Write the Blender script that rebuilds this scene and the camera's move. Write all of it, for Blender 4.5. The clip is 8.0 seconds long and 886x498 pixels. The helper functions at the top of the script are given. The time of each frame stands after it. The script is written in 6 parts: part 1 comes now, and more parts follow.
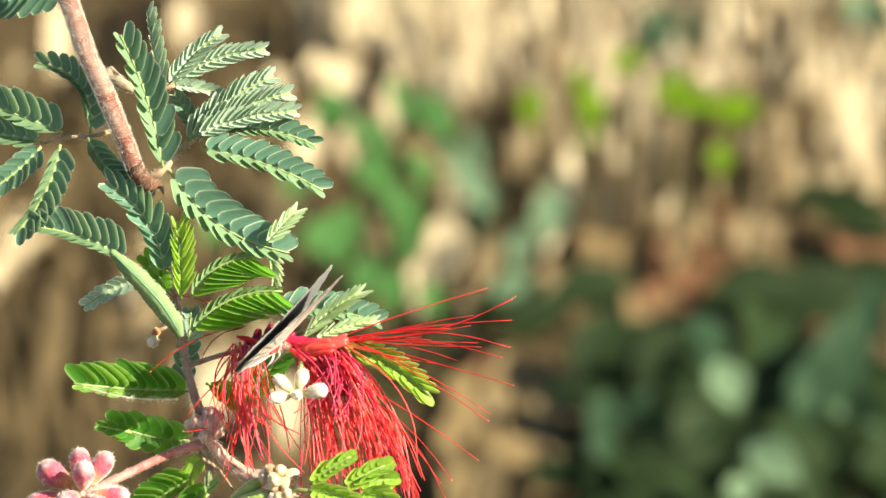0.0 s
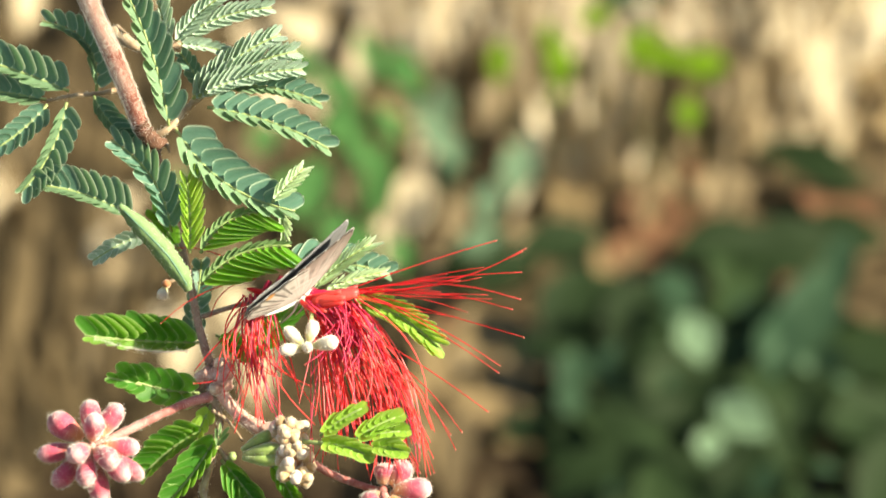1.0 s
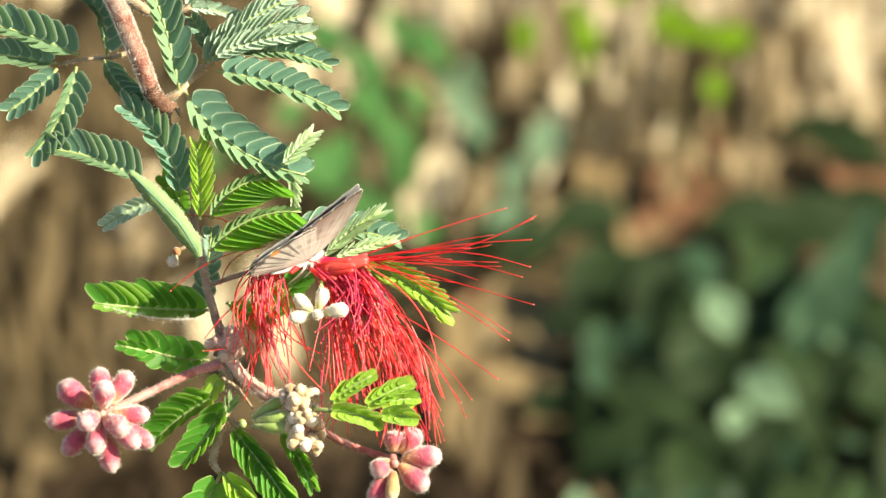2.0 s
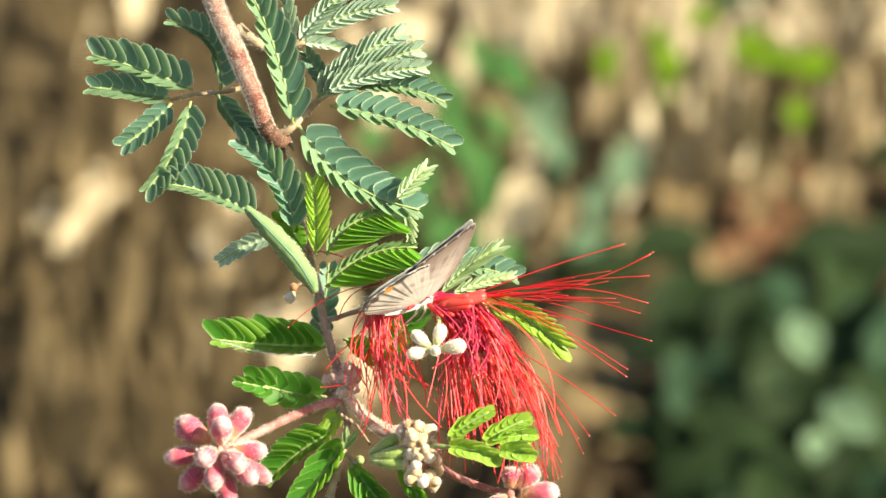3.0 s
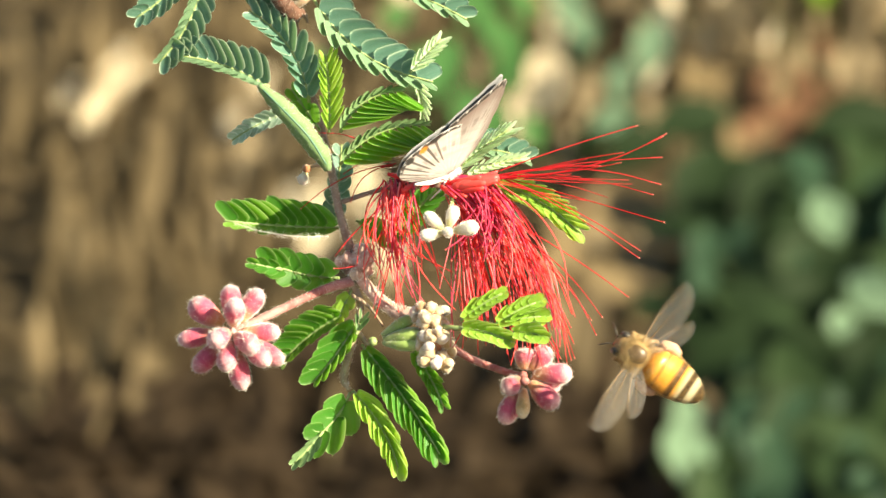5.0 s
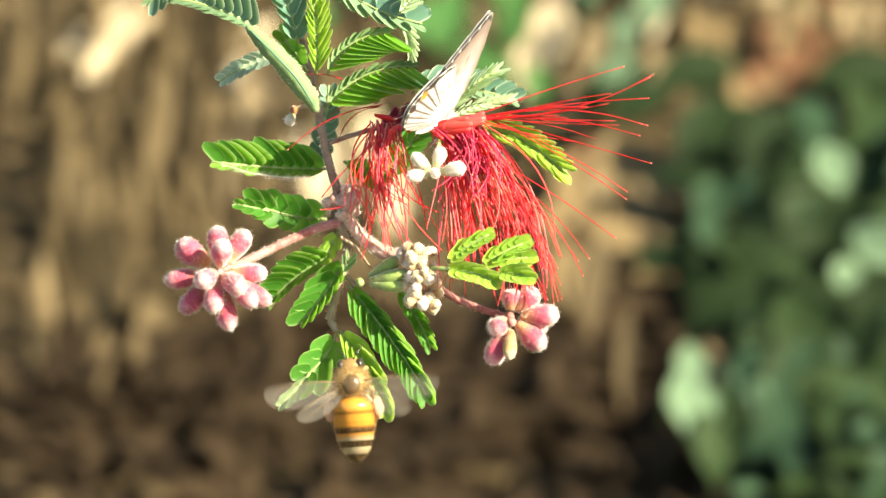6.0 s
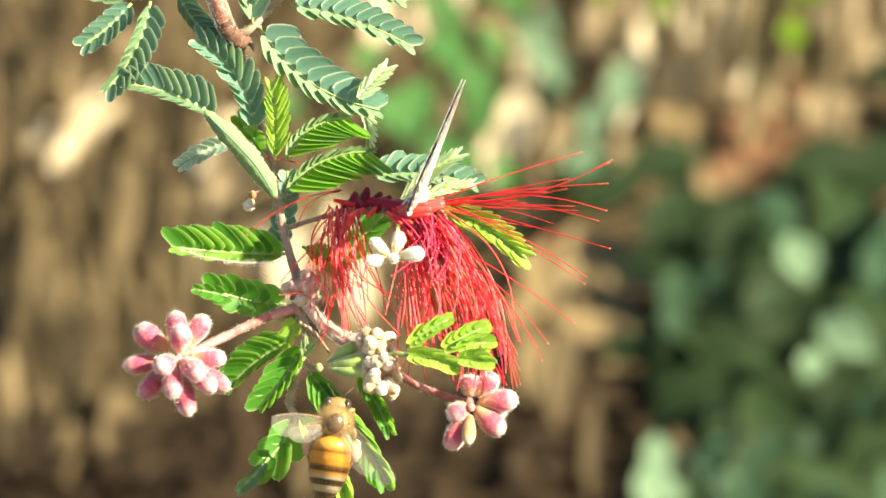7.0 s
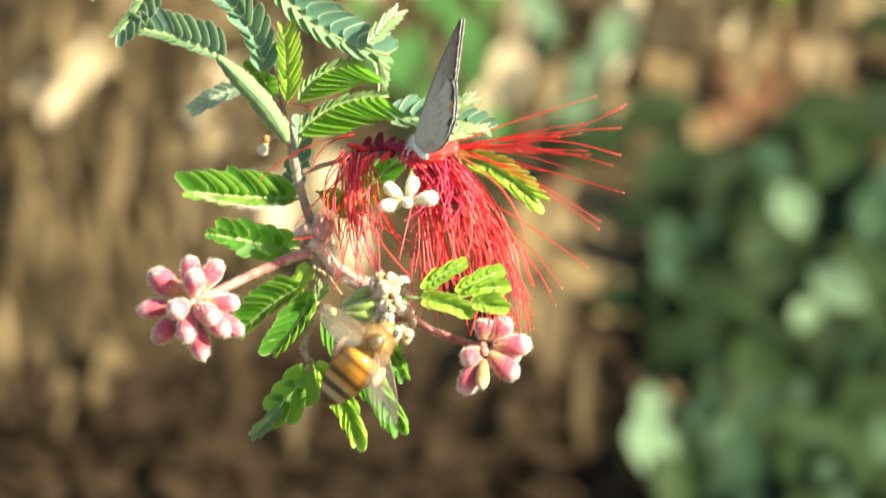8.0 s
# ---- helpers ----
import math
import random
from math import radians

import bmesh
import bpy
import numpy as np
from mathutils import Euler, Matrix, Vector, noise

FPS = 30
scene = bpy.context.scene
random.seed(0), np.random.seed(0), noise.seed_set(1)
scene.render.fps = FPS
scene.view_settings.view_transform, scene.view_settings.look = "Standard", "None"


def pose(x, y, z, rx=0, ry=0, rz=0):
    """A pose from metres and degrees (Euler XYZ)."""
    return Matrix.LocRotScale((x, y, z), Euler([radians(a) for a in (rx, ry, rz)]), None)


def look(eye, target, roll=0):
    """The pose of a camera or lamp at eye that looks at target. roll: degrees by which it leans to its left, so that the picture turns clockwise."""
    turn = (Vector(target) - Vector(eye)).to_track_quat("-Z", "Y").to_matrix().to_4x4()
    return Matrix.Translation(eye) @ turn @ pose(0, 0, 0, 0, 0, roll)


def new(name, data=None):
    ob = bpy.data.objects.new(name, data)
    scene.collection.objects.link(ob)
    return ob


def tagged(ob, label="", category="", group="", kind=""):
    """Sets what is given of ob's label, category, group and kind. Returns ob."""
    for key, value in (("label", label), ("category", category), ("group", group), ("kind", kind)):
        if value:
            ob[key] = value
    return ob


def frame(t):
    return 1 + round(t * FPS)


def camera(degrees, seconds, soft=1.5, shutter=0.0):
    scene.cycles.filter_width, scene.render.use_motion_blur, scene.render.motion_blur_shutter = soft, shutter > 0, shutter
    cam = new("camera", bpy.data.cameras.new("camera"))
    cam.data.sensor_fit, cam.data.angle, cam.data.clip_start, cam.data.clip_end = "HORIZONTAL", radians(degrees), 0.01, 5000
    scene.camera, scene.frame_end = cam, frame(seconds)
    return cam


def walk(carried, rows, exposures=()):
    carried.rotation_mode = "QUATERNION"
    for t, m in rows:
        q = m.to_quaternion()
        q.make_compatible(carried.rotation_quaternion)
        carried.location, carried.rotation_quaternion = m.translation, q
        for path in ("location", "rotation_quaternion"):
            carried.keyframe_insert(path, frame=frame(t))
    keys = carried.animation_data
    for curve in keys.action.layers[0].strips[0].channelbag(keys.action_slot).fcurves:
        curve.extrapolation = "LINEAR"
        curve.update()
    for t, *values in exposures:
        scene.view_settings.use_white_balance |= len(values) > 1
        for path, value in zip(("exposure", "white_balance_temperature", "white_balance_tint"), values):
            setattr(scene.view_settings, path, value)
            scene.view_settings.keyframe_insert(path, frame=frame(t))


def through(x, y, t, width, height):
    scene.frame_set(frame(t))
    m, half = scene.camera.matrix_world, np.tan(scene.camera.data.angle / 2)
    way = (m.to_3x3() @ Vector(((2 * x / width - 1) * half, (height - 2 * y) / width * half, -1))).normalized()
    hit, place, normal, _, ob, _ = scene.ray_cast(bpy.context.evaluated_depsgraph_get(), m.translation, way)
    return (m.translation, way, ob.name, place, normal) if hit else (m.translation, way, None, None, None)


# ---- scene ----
# ---------------------------------------------------------------- the sheet of the spray
# The spray hangs in a plane square to the line of sight: V(across, up, towards the eye) in millimetres from the flower.
TILT = radians(28)
HEAD = Vector((0, 0, 0.47))
DIST = 1.5
RIGHT, UP, NEAR = Vector((1, 0, 0)), Vector((0, math.sin(TILT), math.cos(TILT))), Vector((0, -math.cos(TILT), math.sin(TILT)))
EYE = HEAD + NEAR * DIST


def V(u, v, d=0.0):
    k = 0.001 * (1 - 0.001 * d / DIST)
    return RIGHT * (u * k) + UP * (v * k) + NEAR * (d * 0.001)


def view(left, upward):
    """The camera turned by that many degrees from its first aim."""
    c = Matrix((RIGHT, UP, NEAR)).transposed().to_4x4()
    return Matrix.Translation(EYE) @ c @ pose(0, 0, 0, AIM_UP + upward, AIM_LEFT + left, 0)


def sheet(u, v, d=0.0):
    return Matrix.Translation(HEAD + V(u, v, d))


# ---------------------------------------------------------------- camera
AIM_LEFT, AIM_UP = -0.3115, 0.3157
cam = camera(4.0884, 8.0, soft=1.55, shutter=0.28)
cam.data.dof.use_dof = True
cam.data.dof.focus_distance = DIST - 0.004
cam.data.dof.aperture_fstop = 56
walk(cam, [
    (0, view(-0.0965, 0.2896)),
    (0.5, view(-0.1513, 0.1852)),
    (1, view(-0.2426, 0.0809)),
    (1.2, view(-0.1748, -0.0235)),
    (2.3, view(-0.0783, -0.0365)),
    (2.5, view(0.0000, 0.0000)),
    (3, view(0.2557, 0.0835)),
    (3.5, view(0.0913, -0.3287)),
    (4, view(-0.0783, -0.3966)),
    (4.5, view(0.2740, -0.4096)),
    (5, view(0.3679, -0.4827)),
    (5.2, view(0.3053, -0.5062)),
    (6.3, view(0.4081, -0.7432)),
    (6.5, view(0.3168, -0.6153)),
    (7, view(0.2359, -0.2892)),
    (7.5, view(0.2829, -0.2448)),
    (8, view(0.2046, -0.5162)),
], exposures=[(0, 1.72, 8100, 0), (2.5, 1.76, 8150, 0), (3.5, 1.70, 8200, 0), (4.5, 1.82, 8300, 0), (5.2, 1.88, 8300, 0), (6.5, 2.14, 8300, 0), (7.2, 2.14, 8300, 0), (8, 2.06, 8300, 0)])

# ---------------------------------------------------------------- light
to_sun = (RIGHT * 0.76 + UP * 0.38 + NEAR * 0.53).normalized()
world = bpy.data.worlds.new("sky")
scene.world = world
world.use_nodes = True
wn = world.node_tree.nodes
sky = wn.new("ShaderNodeTexSky")
sky.sky_type = "NISHITA"
sky.sun_disc = False
sky.sun_elevation = math.asin(to_sun.z)
sky.sun_rotation = math.atan2(to_sun.x, to_sun.y)
world.node_tree.links.new(sky.outputs[0], wn["Background"].inputs[0])
wn["Background"].inputs[1].default_value = 0.072
sun = new("sun", bpy.data.lights.new("sun", "SUN"))
sun.data.energy = 5.0
sun.data.angle = radians(0.55)
sun.data.color = (1.0, 0.95, 0.86)
sun.matrix_world = look(to_sun * 4, (0, 0, 0))


# ---------------------------------------------------------------- materials
class Mat:
    """A short way to write node materials."""

    def __init__(self, name):
        self.m = bpy.data.materials.new(name)
        self.m.use_nodes = True
        self.t = self.m.node_tree
        self.t.nodes.clear()
        self.out = self.n("ShaderNodeOutputMaterial")

    def n(self, kind):
        return self.t.nodes.new(kind)

    def set(self, sock, v):
        if hasattr(v, "is_output"):
            self.t.links.new(v, sock)
        elif isinstance(v, tuple) and len(v) == 3 and sock.type == "RGBA":
            sock.default_value = (*v, 1)
        else:
            sock.default_value = v

    def mix(self, fac, a, b, blend="MIX"):
        node = self.n("ShaderNodeMixRGB")
        node.blend_type = blend
        for i, v in enumerate((fac, a, b)):
            self.set(node.inputs[i], v)
        return node.outputs[0]

    def noise(self, scale, detail=4.0, coord="Object", rough=0.6, stretch=None):
        tc = self.n("ShaderNodeTexCoord")
        src = tc.outputs[coord]
        if stretch:
            mp = self.n("ShaderNodeMapping")
            mp.inputs["Scale"].default_value = stretch
            self.t.links.new(src, mp.inputs[0])
            src = mp.outputs[0]
        node = self.n("ShaderNodeTexNoise")
        self.t.links.new(src, node.inputs["Vector"])
        node.inputs["Scale"].default_value = scale
        node.inputs["Detail"].default_value = detail
        node.inputs["Roughness"].default_value = rough
        return node.outputs[0]

    def ramp(self, fac, *stops, interp="LINEAR"):
        node = self.n("ShaderNodeValToRGB")
        self.t.links.new(fac, node.inputs[0])
        cr = node.color_ramp
        cr.interpolation = interp
        while len(cr.elements) < len(stops):
            cr.elements.new(0.5)
        for el, (p, c) in zip(cr.elements, stops):
            el.position = p
            el.color = (*c, 1) if isinstance(c, tuple) else (c, c, c, 1)
        return node.outputs[0]

    def attr(self, name):
        node = self.n("ShaderNodeAttribute")
        node.attribute_name = name
        return node.outputs["Fac"]

    def chance(self):
        return self.n("ShaderNodeObjectInfo").outputs["Random"]

    def island(self):
        return self.n("ShaderNodeNewGeometry").outputs["Random Per Island"]

    def bump(self, height, strength=0.3, distance=0.0002):
        node = self.n("ShaderNodeBump")
        self.set(node.inputs["Strength"], strength)
        self.set(node.inputs["Distance"], distance)
        self.t.links.new(height, node.inputs["Height"])
        return node.outputs[0]

    def shade(self, colour, rough=0.5, normal=None, through_col=None, through=0.0, metal=0.0, sheen=0.0, spec=0.5, clear=None):
        p = self.n("ShaderNodeBsdfPrincipled")
        self.set(p.inputs["Base Color"], colour)
        self.set(p.inputs["Roughness"], rough)
        self.set(p.inputs["Metallic"], metal)
        self.set(p.inputs["Sheen Weight"], sheen)
        self.set(p.inputs["Specular IOR Level"], spec)
        if normal:
            self.t.links.new(normal, p.inputs["Normal"])
        last = p.outputs[0]
        if through_col is not None:
            tr = self.n("ShaderNodeBsdfTranslucent")
            self.set(tr.inputs[0], through_col)
            mx = self.n("ShaderNodeMixShader")
            mx.inputs[0].default_value = through
            self.t.links.new(last, mx.inputs[1])
            self.t.links.new(tr.outputs[0], mx.inputs[2])
            last = mx.outputs[0]
        if clear is not None:
            tp = self.n("ShaderNodeBsdfTransparent")
            mx = self.n("ShaderNodeMixShader")
            self.set(mx.inputs[0], clear)
            self.t.links.new(last, mx.inputs[1])
            self.t.links.new(tp.outputs[0], mx.inputs[2])
            last = mx.outputs[0]
        self.t.links.new(last, self.out.inputs[0])
        return self.m


def leaf_material(name, face, margin, glow, rough=0.42, through=0.32, hem=(0.68, 0.98)):
    k = Mat(name)
    vary = k.noise(1.7, 3, "Object")
    col = k.mix(k.ramp(vary, (0.35, 0.0), (0.7, 0.6)), face, tuple(c * 1.4 for c in face))
    col = k.mix(k.ramp(k.chance(), (0.0, 0.0), (1.0, 0.5)), col, tuple(c * 0.62 for c in face))
    col = k.mix(k.ramp(k.noise(9, 5, "Object", stretch=(0.6, 2.0, 1)), (0.42, 0.0), (0.68, 0.35)), col, tuple(c * 0.6 for c in face))
    col = k.mix(k.ramp(k.noise(40, 2, "Object"), (0.62, 0.0), (0.72, 0.35)), col, margin)
    col = k.mix(k.ramp(k.attr("edge"), (hem[0], 0.0), (hem[1], 0.95)), col, margin)
    nrm = k.bump(k.noise(16, 4, "Object", stretch=(0.5, 2.0, 1)), 0.3, 0.0002)
    return k.shade(col, rough, nrm, k.mix(k.attr("edge"), glow, margin), through, spec=0.4)


LEAF = {
    "teal": leaf_material("leaf_blue_green", (0.088, 0.188, 0.143), (0.60, 0.70, 0.52), (0.12, 0.30, 0.08), through=0.25),
    "green": leaf_material("leaf_green", (0.045, 0.175, 0.024), (0.40, 0.58, 0.20), (0.22, 0.56, 0.035), through=0.45, hem=(0.76, 0.98)),
    "under": leaf_material("leaf_underside", (0.13, 0.225, 0.125), (0.44, 0.54, 0.38), (0.13, 0.27, 0.08), rough=0.6, through=0.25),
    "fold": leaf_material("leaf_folded_half", (0.15, 0.31, 0.05), (0.34, 0.48, 0.16), (0.26, 0.50, 0.05), rough=0.55, through=0.35, hem=(0.76, 0.98)),
    "fresh": leaf_material("leaf_fresh_green", (0.11, 0.31, 0.028), (0.52, 0.68, 0.25), (0.30, 0.66, 0.03), through=0.45, hem=(0.76, 0.98)),
    "lime": leaf_material("leaf_lime", (0.25, 0.43, 0.065), (0.52, 0.64, 0.26), (0.42, 0.62, 0.06), through=0.42, hem=(0.76, 0.98)),
    "pale": leaf_material("leaf_pale_downy", (0.33, 0.45, 0.36), (0.84, 0.88, 0.80), (0.18, 0.32, 0.10), rough=0.6, through=0.3),
    "white": leaf_material("leaf_whitish_young", (0.48, 0.62, 0.40), (0.82, 0.87, 0.74), (0.52, 0.66, 0.32), rough=0.6, through=0.4),
    "downy": leaf_material("leaf_grey_green_downy", (0.15, 0.245, 0.105), (0.30, 0.40, 0.21), (0.16, 0.30, 0.06), rough=0.7, through=0.15),
}


def bark_material(name, a, b, c):
    k = Mat(name)
    f = k.noise(900, 6)
    col = k.ramp(f, (0.3, a), (0.5, b), (0.7, c))
    big = k.noise(150, 3)
    col = k.mix(k.ramp(big, (0.45, 0.0), (0.65, 0.7)), col, c)
    return k.shade(col, 0.75, k.bump(k.noise(2600, 5), 0.35, 0.0002), spec=0.25)


BARK = bark_material("reddish_bark", (0.10, 0.046, 0.034), (0.175, 0.095, 0.070), (0.34, 0.25, 0.20))
FUZZ = bark_material("downy_bark", (0.10, 0.030, 0.020), (0.16, 0.055, 0.040), (0.33, 0.22, 0.19))
KNOT = bark_material("dark_knot", (0.035, 0.016, 0.011), (0.075, 0.034, 0.022), (0.13, 0.065, 0.045))
TWIG = bark_material("twig_bark", (0.15, 0.09, 0.055), (0.27, 0.18, 0.115), (0.42, 0.33, 0.24))
PINKDOWN = bark_material("pale_pink_downy_stalk", (0.30, 0.13, 0.10), (0.44, 0.24, 0.20), (0.60, 0.44, 0.38))
STALK = bark_material("pink_downy_stalk", (0.22, 0.060, 0.055), (0.36, 0.12, 0.11), (0.50, 0.28, 0.26))
RACHIS = Mat("rachis")
RACHIS = RACHIS.shade(RACHIS.mix(RACHIS.noise(700), (0.14, 0.20, 0.06), (0.30, 0.36, 0.15)), 0.6)
DOWN = Mat("white_down")
DOWN = DOWN.shade((0.88, 0.85, 0.80), 0.6, None, (0.9, 0.87, 0.82), 0.5)


def filament_material(name, a, b):
    k = Mat(name)
    col = k.mix(k.chance(), a, b)
    return k.shade(col, 0.4, None, k.mix(k.chance(), a, b), 0.42, spec=0.4)


RED = filament_material("red_filament", (0.80, 0.011, 0.028), (0.95, 0.125, 0.13))
CRIMSON = filament_material("crimson_filament", (0.46, 0.008, 0.062), (0.74, 0.075, 0.17))
PINKRED = filament_material("pinkish_red_filament", (0.86, 0.10, 0.13), (0.96, 0.34, 0.36))
SPREAD = filament_material("deep_red_filament", (0.46, 0.006, 0.012), (0.66, 0.030, 0.045))
SALMON = filament_material("salmon_red_tube", (0.80, 0.06, 0.065), (0.86, 0.12, 0.11))
WITHERED = filament_material("withered_crimson", (0.20, 0.006, 0.03), (0.38, 0.015, 0.06))
ANTHER = Mat("anther")
ANTHER = ANTHER.shade(ANTHER.mix(ANTHER.chance(), (0.36, 0.03, 0.03), (0.60, 0.20, 0.15)), 0.6)


def bud_material(name, tip, mid, base):
    k = Mat(name)
    col = k.ramp(k.attr("along"), (0.12, base), (0.48, mid), (0.70, mid), (1.0, tip))
    col = k.mix(k.ramp(k.noise(2200, 4), (0.55, 0.0), (0.78, 0.22)), col, (0.80, 0.62, 0.60))
    col = k.mix(k.ramp(k.noise(420, 3), (0.5, 0.0), (0.68, 0.75)), col, tuple(c * 0.45 for c in mid))
    return k.shade(col, 0.6, k.bump(k.noise(3000, 3), 0.5, 0.0002), mid, 0.12, sheen=0.5, spec=0.3)


BUD_PINK = bud_material("pink_bud", (0.66, 0.36, 0.38), (0.46, 0.055, 0.11), (0.50, 0.22, 0.08))
BUD_WHITE = bud_material("white_bud", (0.70, 0.55, 0.49), (0.66, 0.58, 0.47), (0.45, 0.43, 0.15))
BUD_PALE = bud_material("pale_brown_down", (0.52, 0.38, 0.30), (0.42, 0.26, 0.20), (0.32, 0.18, 0.12))
POD = bud_material("grey_green_bud", (0.42, 0.48, 0.16), (0.26, 0.37, 0.09), (0.32, 0.38, 0.15))
CREAM = bud_material("cream_floret", (0.62, 0.49, 0.34), (0.46, 0.27, 0.11), (0.36, 0.13, 0.05))


# ---------------------------------------------------------------- mesh tools
def part(name, bm, material, parent=None, label=""):
    me = bpy.data.meshes.new(name)
    bm.to_mesh(me)
    bm.free()
    for p in me.polygons:
        p.use_smooth = True
    me.materials.append(material)
    ob = new(name, me)
    ob.parent = parent
    return tagged(ob, label)


def spline(pts, n):
    """n+1 points on a smooth line through pts."""
    pts = [Vector(p) for p in pts]
    q = [pts[0] * 2 - pts[1], *pts, pts[-1] * 2 - pts[-2]]
    out = []
    for i in range(n + 1):
        s = i / n * (len(pts) - 1)
        j = min(int(s), len(pts) - 2)
        f = s - j
        a, b, c, d = q[j:j + 4]
        out.append(0.5 * (2 * b + (c - a) * f + (2 * a - 5 * b + 4 * c - d) * f * f + (3 * b - 3 * c + d - a) * f ** 3))
    return out


def tube(bm, pts, radii, sides=8, n=None, wobble=0.0, seed=0):
    """A round, tapering tube along a smooth line, closed at both ends."""
    n = n or 6 * (len(pts) - 1)
    line = spline(pts, n)
    rng = random.Random(seed)
    rings = []
    ref = NEAR
    for i, p in enumerate(line):
        d = (line[min(i + 1, n)] - line[max(i - 1, 0)]).normalized()
        x = d.cross(ref)
        x = x.normalized() if x.length > 1e-6 else d.orthogonal().normalized()
        y = d.cross(x)
        s = i / n * (len(radii) - 1)
        j = min(int(s), len(radii) - 2)
        r = (radii[j] + (radii[j + 1] - radii[j]) * (s - j)) * 0.001
        rings.append([bm.verts.new(p + (x * math.cos(a) + y * math.sin(a)) * r * (1 + wobble * rng.uniform(-1, 1)))
                      for a in (2 * math.pi * k / sides for k in range(sides))])
    for a, b in zip(rings, rings[1:]):
        for k in range(sides):
            bm.faces.new((a[k], a[(k + 1) % sides], b[(k + 1) % sides], b[k]))
    bm.faces.new(rings[0][::-1])
    bm.faces.new(rings[-1])
    return line


def hairs(bm, spots, length, rng, thick=0.014):
    """Short downy hairs that stand out from (place, normal) spots."""
    for p, nrm in spots:
        d = (nrm + Vector((rng.uniform(-1, 1), rng.uniform(-1, 1), rng.uniform(-1, 1))) * 0.55).normalized()
        w = d.orthogonal().normalized() * (thick * 0.001)
        tip = p + d * length * 0.001 * rng.uniform(0.5, 1.2)
        bm.faces.new([bm.verts.new(v) for v in (p - w, p + w, tip)])


def skin_spots(ob, count, rng):
    me = ob.data
    areas = [p.area for p in me.polygons]
    out = []
    for p in rng.choices(list(me.polygons), areas, k=count):
        vs = [me.vertices[i].co for i in p.vertices]
        if len(vs) == 4:
            a = rng.random()
            c = vs[0].lerp(vs[1], a).lerp(vs[3].lerp(vs[2], a), rng.random())
        else:
            i = rng.randrange(1, len(vs) - 1)
            a, b = sorted((rng.random(), rng.random()))
            c = vs[0] * a + vs[i] * (b - a) + vs[i + 1] * (1 - b)
        out.append((c, p.normal.copy()))
    return out


def downy(ob, count, length, parent, seed=1):
    bm = bmesh.new()
    hairs(bm, skin_spots(ob, count, random.Random(seed)), length, random.Random(seed + 7))
    return tagged(part("down", bm, DOWN, parent, "fine white down"), kind="stuff")


def leaflet_mesh(side=1, droop=0.06, cup=0.03, bend=0.15, twist=0.10):
    """One leaflet, 1 long on +x and 1 wide: a broad slanting foot, a blunt tip with a fine point, a pale raised margin; it bends
    and is set like a slat, its hinder edge over its neighbour. side: +1 or -1, on which side of the rachis it sits."""
    bm = bmesh.new()
    edge = bm.verts.layers.float.new("edge")
    rows = []
    for s in (0.0, 0.05, 0.16, 0.34, 0.55, 0.74, 0.88, 0.96, 1.0, 1.035):
        q = min(1, s)
        w = 0.5 * max(0.0, 1 - abs(2 * q ** 0.85 - 1) ** 4.0) ** 0.5 + (0.035 if s <= 1 else 0.004)
        row = []
        for y in (-1, -0.86, -0.45, 0, 0.45, 0.86, 1):
            rim = abs(y) == 1 or s >= 1.0
            lift = 0.014 if rim else (-0.006 if y == 0 else 0.0)
            v = bm.verts.new((s, y * w - side * bend * s * s, cup * y * y * w * 2 - droop * s * s + lift + side * twist * y * w))
            v[edge] = 1.0 if rim else (0.72 if abs(y) > 0.8 or s == 0.96 else (0.25 if y == 0 else 0.0))
            row.append(v)
        rows.append(row)
    for a, b in zip(rows, rows[1:]):
        for j in range(6):
            bm.faces.new((a[j], b[j], b[j + 1], a[j + 1]))
    return bm


def mesh_of(name, bm, material):
    me = bpy.data.meshes.new(name)
    bm.to_mesh(me)
    bm.free()
    for p in me.polygons:
        p.use_smooth = True
    me.materials.append(material)
    return me


LEAFLETS = {(tone, side): [mesh_of("leaflet", leaflet_mesh(side, 0.03 + 0.04 * i, 0.02 + 0.03 * i, 0.06 + 0.08 * i, 0.16 + 0.05 * i), m) for i in range(3)] for tone, m in LEAF.items() for side in (1, -1)}

# ---------------------------------------------------------------- the spray
spray = tagged(new("fairy_duster_branch"), "hairy reddish branch with feathery leaves and one red flower", "shrub branch")
upper, middle = [], []
dice = random.Random(5)
FOLDS = {"teal": "under", "green": "fold", "lime": "fold", "fresh": "downy"}


